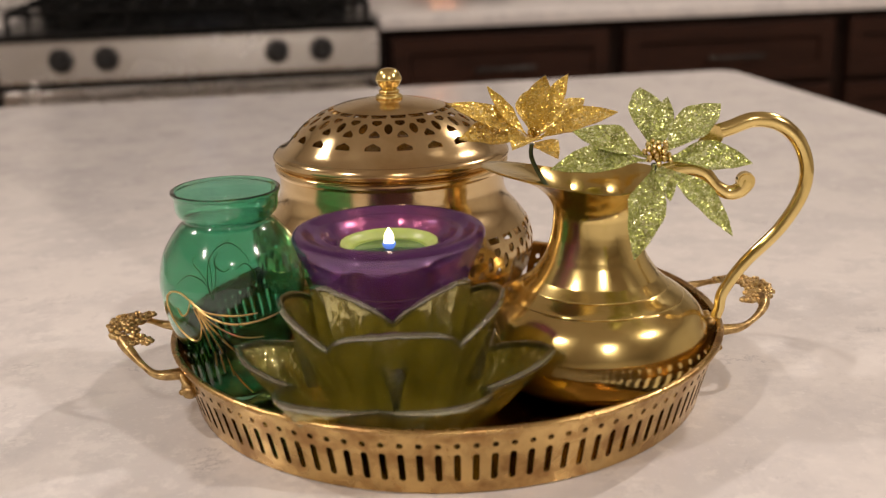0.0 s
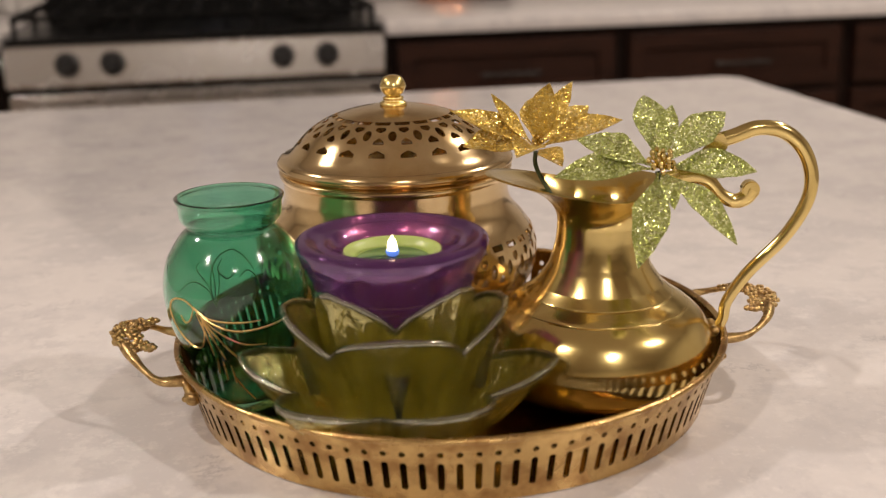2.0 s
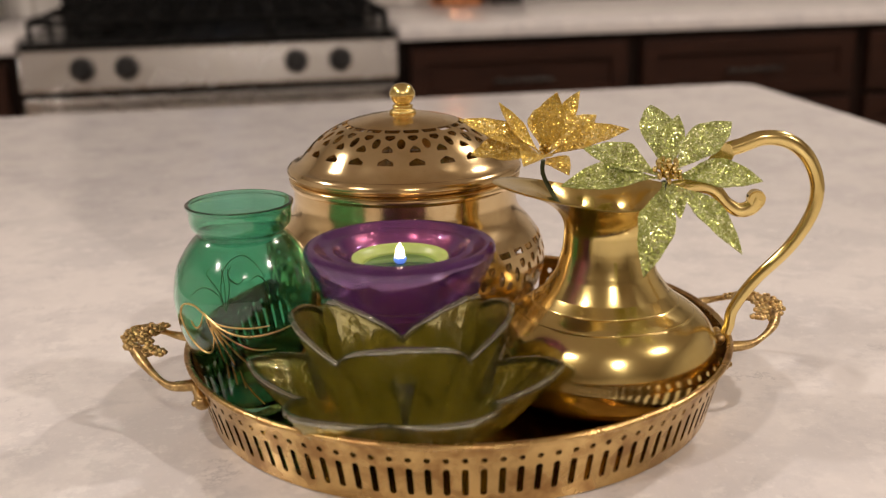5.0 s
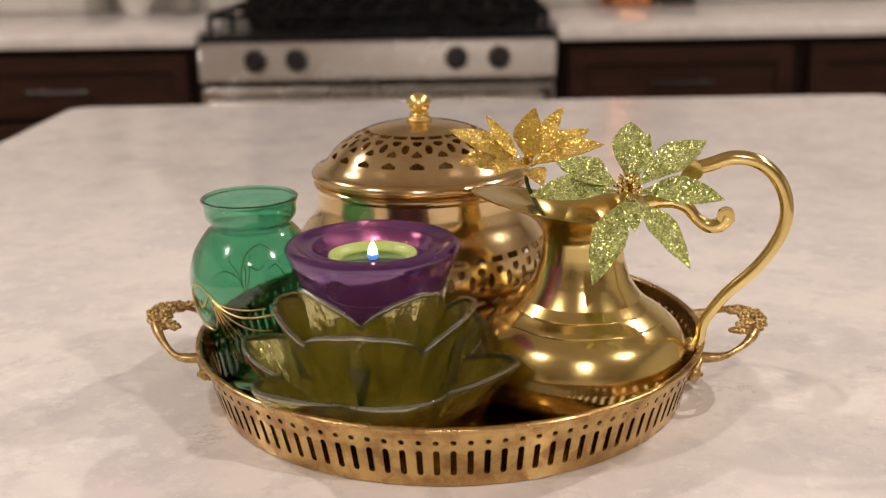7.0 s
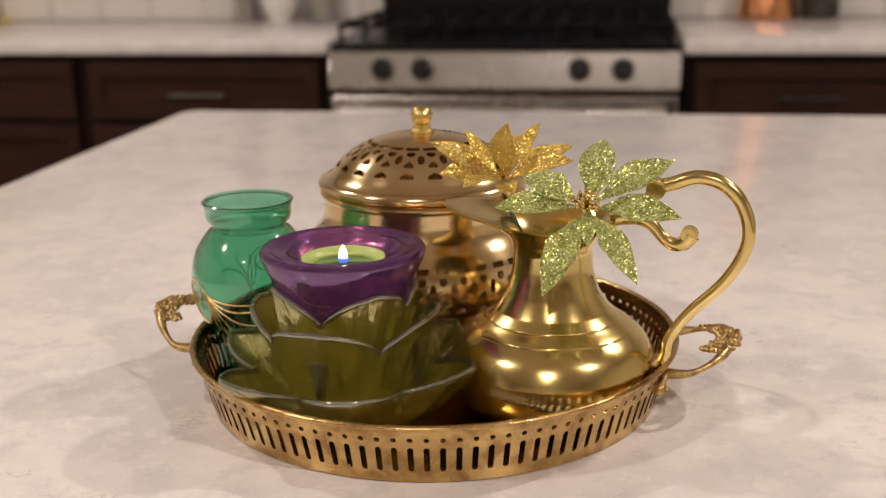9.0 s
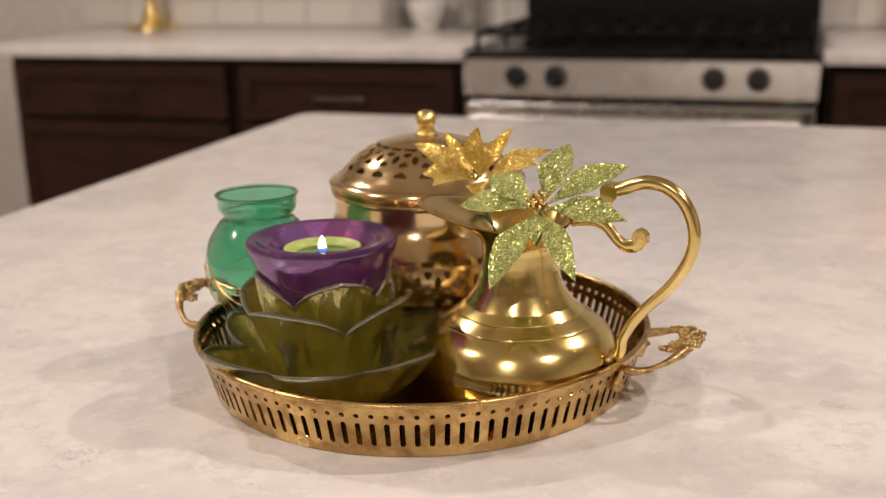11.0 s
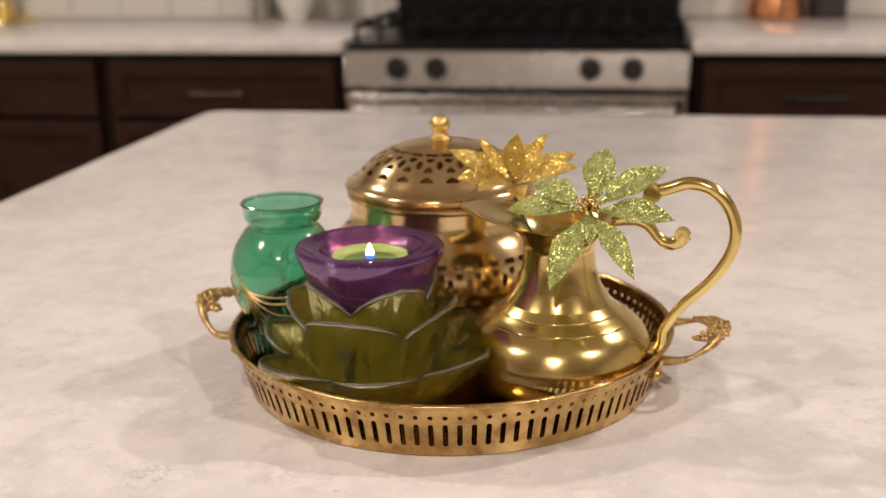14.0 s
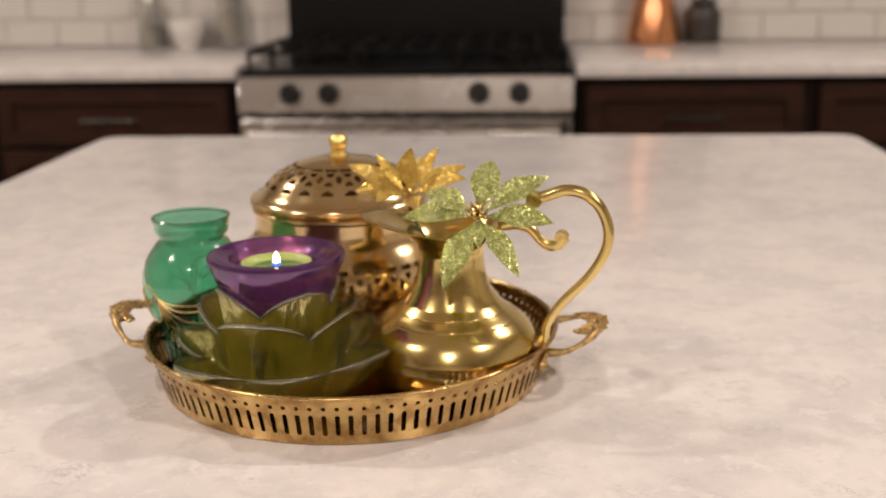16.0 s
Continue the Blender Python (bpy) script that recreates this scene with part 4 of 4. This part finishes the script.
def lotus_holder():
    root = thing("lotus_candle_holder", (LOTUS[0], LOTUS[1], DECK), "olive green glass lotus candle holder in three tiers", "candle holder")
    tier("outer_petals", "spreading lower glass petals", root, -135, 6, 0.0270, 0.0008, 0.0645, 0.0322, 0.0440, 0.0245, 1.6, 0.0034, 0.72)
    tier("middle_petals", "upright middle glass petals", root, LOTUS_TURN, 4, 0.0265, 0.0100, 0.0450, 0.0550, 0.0352, 0.0415, 2.5, 0.0030, 1.5)
    tier("inner_petals", "inner glass petals around the bowl", root, LOTUS_TURN + 45, 4, 0.0225, 0.0200, 0.0345, 0.0672, 0.0290, 0.0535, 2.1, 0.0026, 0.8)
    for k in range(4):
        a = radians(LOTUS_TURN + 90 * k)
        bm = bmesh.new()
        d, s = Vector((math.cos(a), math.sin(a), 0)), Vector((-math.sin(a), math.cos(a), 0))
        rows = []
        for i in range(9):
            w = i / 8
            z = 0.0190 + 0.0220 * w
            half = 0.0008 + 0.0045 * w ** 1.2
            r = 0.0322 + 0.0052 * w
            rows.append([bm.verts.new(d * (r + h) + s * (half * q) + Vector((0, 0, z))) for q, h in ((-1, -0.001), (-0.7, 0.0034 - 0.001 * w), (0, 0.0012), (0.7, 0.0034 - 0.001 * w), (1, -0.001))])
        for p, q in zip(rows, rows[1:]):
            for j in range(5):
                m = (j + 1) % 5
                bm.faces.new((p[j], p[m], q[m], q[j]))
        bm.faces.new(rows[0][::-1])
        bm.faces.new(rows[-1])
        part("vein", bm, LIP_GLASS, root, "moulded glass groove on the petal", smooth=60)


lotus_holder()

BOWL_Z = DECK + 0.0390
bowl = thing("violet_votive", (LOTUS[0], LOTUS[1], BOWL_Z), "thick violet glass votive bowl in the lotus holder", "candle holder")
outside = [(0, 0), (0.0120, 0.0), (0.0200, 0.0040), (0.0262, 0.0140), (0.0300, 0.0235), (0.0335, 0.0320), (0.0364, 0.0385), (0.0377, 0.0425)]
part("bowl", lathe([tuple(p) for p in spline(outside, 6)] + [(0.0380, 0.0436), (0.0377, 0.0447), (0.0369, 0.0455), (0.0356, 0.0459), (0.0338, 0.0458), (0.0330, 0.0454), (0.0300, 0.0440), (0.0286, 0.0437), (0.0278, 0.0441), (0.0268, 0.0443), (0.0258, 0.0439), (0.0250, 0.0428), (0.0236, 0.0412), (0.0222, 0.0407), (0.0210, 0.0390), (0.0203, 0.0220), (0.0198, 0.0212), (0, 0.0210)], 128), PURPLE_GLASS, bowl, smooth=40)

tea = thing("tea_light", (LOTUS[0], LOTUS[1], BOWL_Z + 0.0214), "lit green wax tea light in the violet bowl", "candle")
part("wax", lathe([tuple(p) for p in spline([(0, 0), (0.0190, 0.0), (0.0193, 0.0040), (0.0193, 0.0176), (0.0186, 0.0188), (0.0172, 0.0182), (0.0152, 0.0160), (0.0140, 0.0150), (0.0, 0.0146)], 3)], 72), WAX, tea, smooth=50)
part("wax_pool", lathe([(0, 0.0152), (0.0143, 0.0152), (0.0145, 0.0154), (0.0141, 0.0156), (0, 0.0156)], 56), WAX_POOL, tea, "dark molten wax pool", smooth=40)
part("wick", tube([(0, 0, 0.0140), (0.0002, 0, 0.0162), (0.0006, 0.0003, 0.0180)], [0.0008, 0.0008, 0.0005], 8), WICK, tea, smooth=60)
part("flame", lathe([tuple(p) for p in spline([(0, 0.0166), (0.0016, 0.0180), (0.0019, 0.0198), (0.0015, 0.0220), (0.0007, 0.0233), (0, 0.0246)], 5)], 24), FLAME, tea, "bright candle flame", smooth=80)
part("flame_base", lathe([tuple(p) for p in spline([(0, 0.0158), (0.0014, 0.0160), (0.0023, 0.0168), (0.0026, 0.0180), (0.0020, 0.0186), (0, 0.0171)], 4)], 24), FLAME_BLUE, tea, "blue foot of the flame", smooth=80)

# ---- glitter flowers ----


def petal(bm, root, way, face, length, width, arch, cup=0.30, rng=random):
    """One pointed petal, thin, folded along its rib and waved at the edge."""
    root, way, face = Vector(root), Vector(way).normalized(), Vector(face)
    side = way.cross(face).normalized()
    face = side.cross(way).normalized()
    rows, across = 16, 8
    top, low = [], []
    wave = rng.uniform(0, 6)
    for i in range(rows + 1):
        t = i / rows
        half = width / 2 * max(0.07 * (1 - t), (4 * t * (1 - t)) ** 1.0 * min(1.0, 0.10 + 2.0 * t) * (1.0 - 0.2 * t))
        mid = root + way * (length * t) + face * (arch * length * math.sin(math.pi * t))
        ra, rb = [], []
        for j in range(across + 1):
            q = 2 * j / across - 1
            lift = cup * half * q * q + 0.05 * half * math.sin(wave + 9 * t + 3 * q) * abs(q)
            p = mid + side * (half * q * (1 + 0.04 * math.sin(24 * t + 5 * j))) + face * lift
            ra.append(bm.verts.new(p))
            rb.append(bm.verts.new(p - face * 0.00035))
        top.append(ra)
        low.append(rb)
    for i in range(rows):
        for j in range(across):
            bm.faces.new((top[i][j], top[i][j + 1], top[i + 1][j + 1], top[i + 1][j]))
            bm.faces.new((low[i][j], low[i + 1][j], low[i + 1][j + 1], low[i][j + 1]))
        bm.faces.new((top[i][0], top[i + 1][0], low[i + 1][0], low[i][0]))
        bm.faces.new((top[i][-1], low[i][-1], low[i + 1][-1], top[i + 1][-1]))
    for row, back in ((0, False), (rows, True)):
        for j in range(across):
            bm.faces.new((top[row][j], low[row][j], low[row][j + 1], top[row][j + 1]) if not back else (top[row][j], top[row][j + 1], low[row][j + 1], low[row][j]))


def flower(name, centre, axis, petals, material, label, stem_to, stamens, size):
    root = thing(name, centre, label, "artificial flower", "flowers in the jug")
    rng = random.Random(len(petals) * 7)
    axis = Vector(axis).normalized()
    for tip, width, arch in petals:
        tip = Vector(tip)
        way, length = tip.normalized(), tip.length - 0.002
        face = axis - way * axis.dot(way)
        if face.length < 0.2:
            face = Vector((0, -1, 0.2)) - way * Vector((0, -1, 0.2)).dot(way)
        bm = bmesh.new()
        petal(bm, way * 0.002, way, face, length, width, arch, rng=rng)
        part("petal", bm, material, root, smooth=60)
    if stamens:
        x = axis.orthogonal().normalized()
        y = axis.cross(x)
        for k in range(stamens):
            bm = bmesh.new()
            a, r = k * 2.4, size * math.sqrt((k + 0.5) / stamens)
            bead = axis * (0.0065 - 0.25 * r + rng.uniform(-0.001, 0.001)) + x * (r * math.cos(a)) + y * (r * math.sin(a))
            tube([axis * 0.001, bead * 0.6, bead], 0.0005, 5, bm)
            blob(bm, bead, rng.uniform(0.0009, 0.0013), 6, 1.3, 0.15)
            part("stamen", bm, BRASS_JUG, root, "gold beaded stamen", smooth=70)
    d = Vector(stem_to) - Vector(centre)
    part("stem", tube(spline([tuple(-axis * 0.002), tuple(Vector((0.001, 0.002, -0.010))), tuple(d * 0.5 + Vector((0, 0.002, -0.006))), tuple(d)], 5), 0.0010, 8), STEM, root, smooth=60)


flower("green_flower", (0.0929, -0.0600, 1.0268), (0.0, -0.66, 0.75),
       [((0.0066, 0.0375, 0.0240), 0.0185, 0.05), ((0.0115, 0.0172, 0.0228), 0.0110, 0.02), ((0.0384, 0.0238, 0.0173), 0.0165, 0.06), ((0.0414, -0.0031, -0.0032), 0.0165, 0.08), ((0.0228, -0.0278, -0.0261), 0.0135, 0.08),
        ((-0.0174, -0.0265, -0.0333), 0.0170, 0.10), ((-0.0419, 0.0071, -0.0026), 0.0160, 0.08), ((-0.0296, 0.0168, 0.0105), 0.0165, 0.06), ((0.0012, -0.0155, -0.0135), 0.0100, 0.16)],
       GLITTER_GREEN, "green glitter artificial poinsettia with gold stamens", (JUG[0], JUG[1], DECK + 0.062), 17, 0.0062)
flower("gold_flower", (0.0519, -0.0213, 1.0300), (-0.05, -0.55, 0.83),
       [((-0.0187, 0.0038, 0.0241), 0.0085, -0.06), ((0.0031, -0.0100, 0.0294), 0.0170, 0.03), ((0.0172, 0.0042, 0.0275), 0.0110, 0.02), ((0.0319, 0.0270, 0.0125), 0.0140, 0.06), ((0.0340, -0.0131, 0.0129), 0.0150, 0.06),
        ((-0.0360, 0.0051, 0.0173), 0.0140, 0.05), ((-0.0314, 0.0040, 0.0018), 0.0185, 0.12), ((-0.0155, -0.0278, 0.0026), 0.0165, 0.12), ((0.0060, -0.0200, -0.0040), 0.0120, 0.10), ((0.0050, 0.0250, 0.0180), 0.0150, 0.05)],
       GLITTER_GOLD, "gold glitter artificial poinsettia in the jug", (JUG[0] - 0.004, JUG[1] + 0.002, DECK + 0.064), 5, 0.003)

# ---- backsplash tiles ----
TW, THT, JOINT = 0.152, 0.076, 0.003
bm = box((0, 0, 0), (TW - JOINT, 0.007, THT - JOINT), 0.0015, 1)
tile_mesh = bpy.data.meshes.new("tile")
bmesh.ops.recalc_face_normals(bm, faces=bm.faces[:])
bm.to_mesh(tile_mesh)
bm.free()
tile_mesh.materials.append(TILE)
for row in range(6):
    for col in range(-13, 17):
        ob = new("tile", tile_mesh)
        ob.parent = wall_north
        ob.matrix_basis = Matrix.Translation((col * TW + (row % 2) * TW / 2, WALL_Y - 0.0068, BENCH + 0.002 + row * THT))
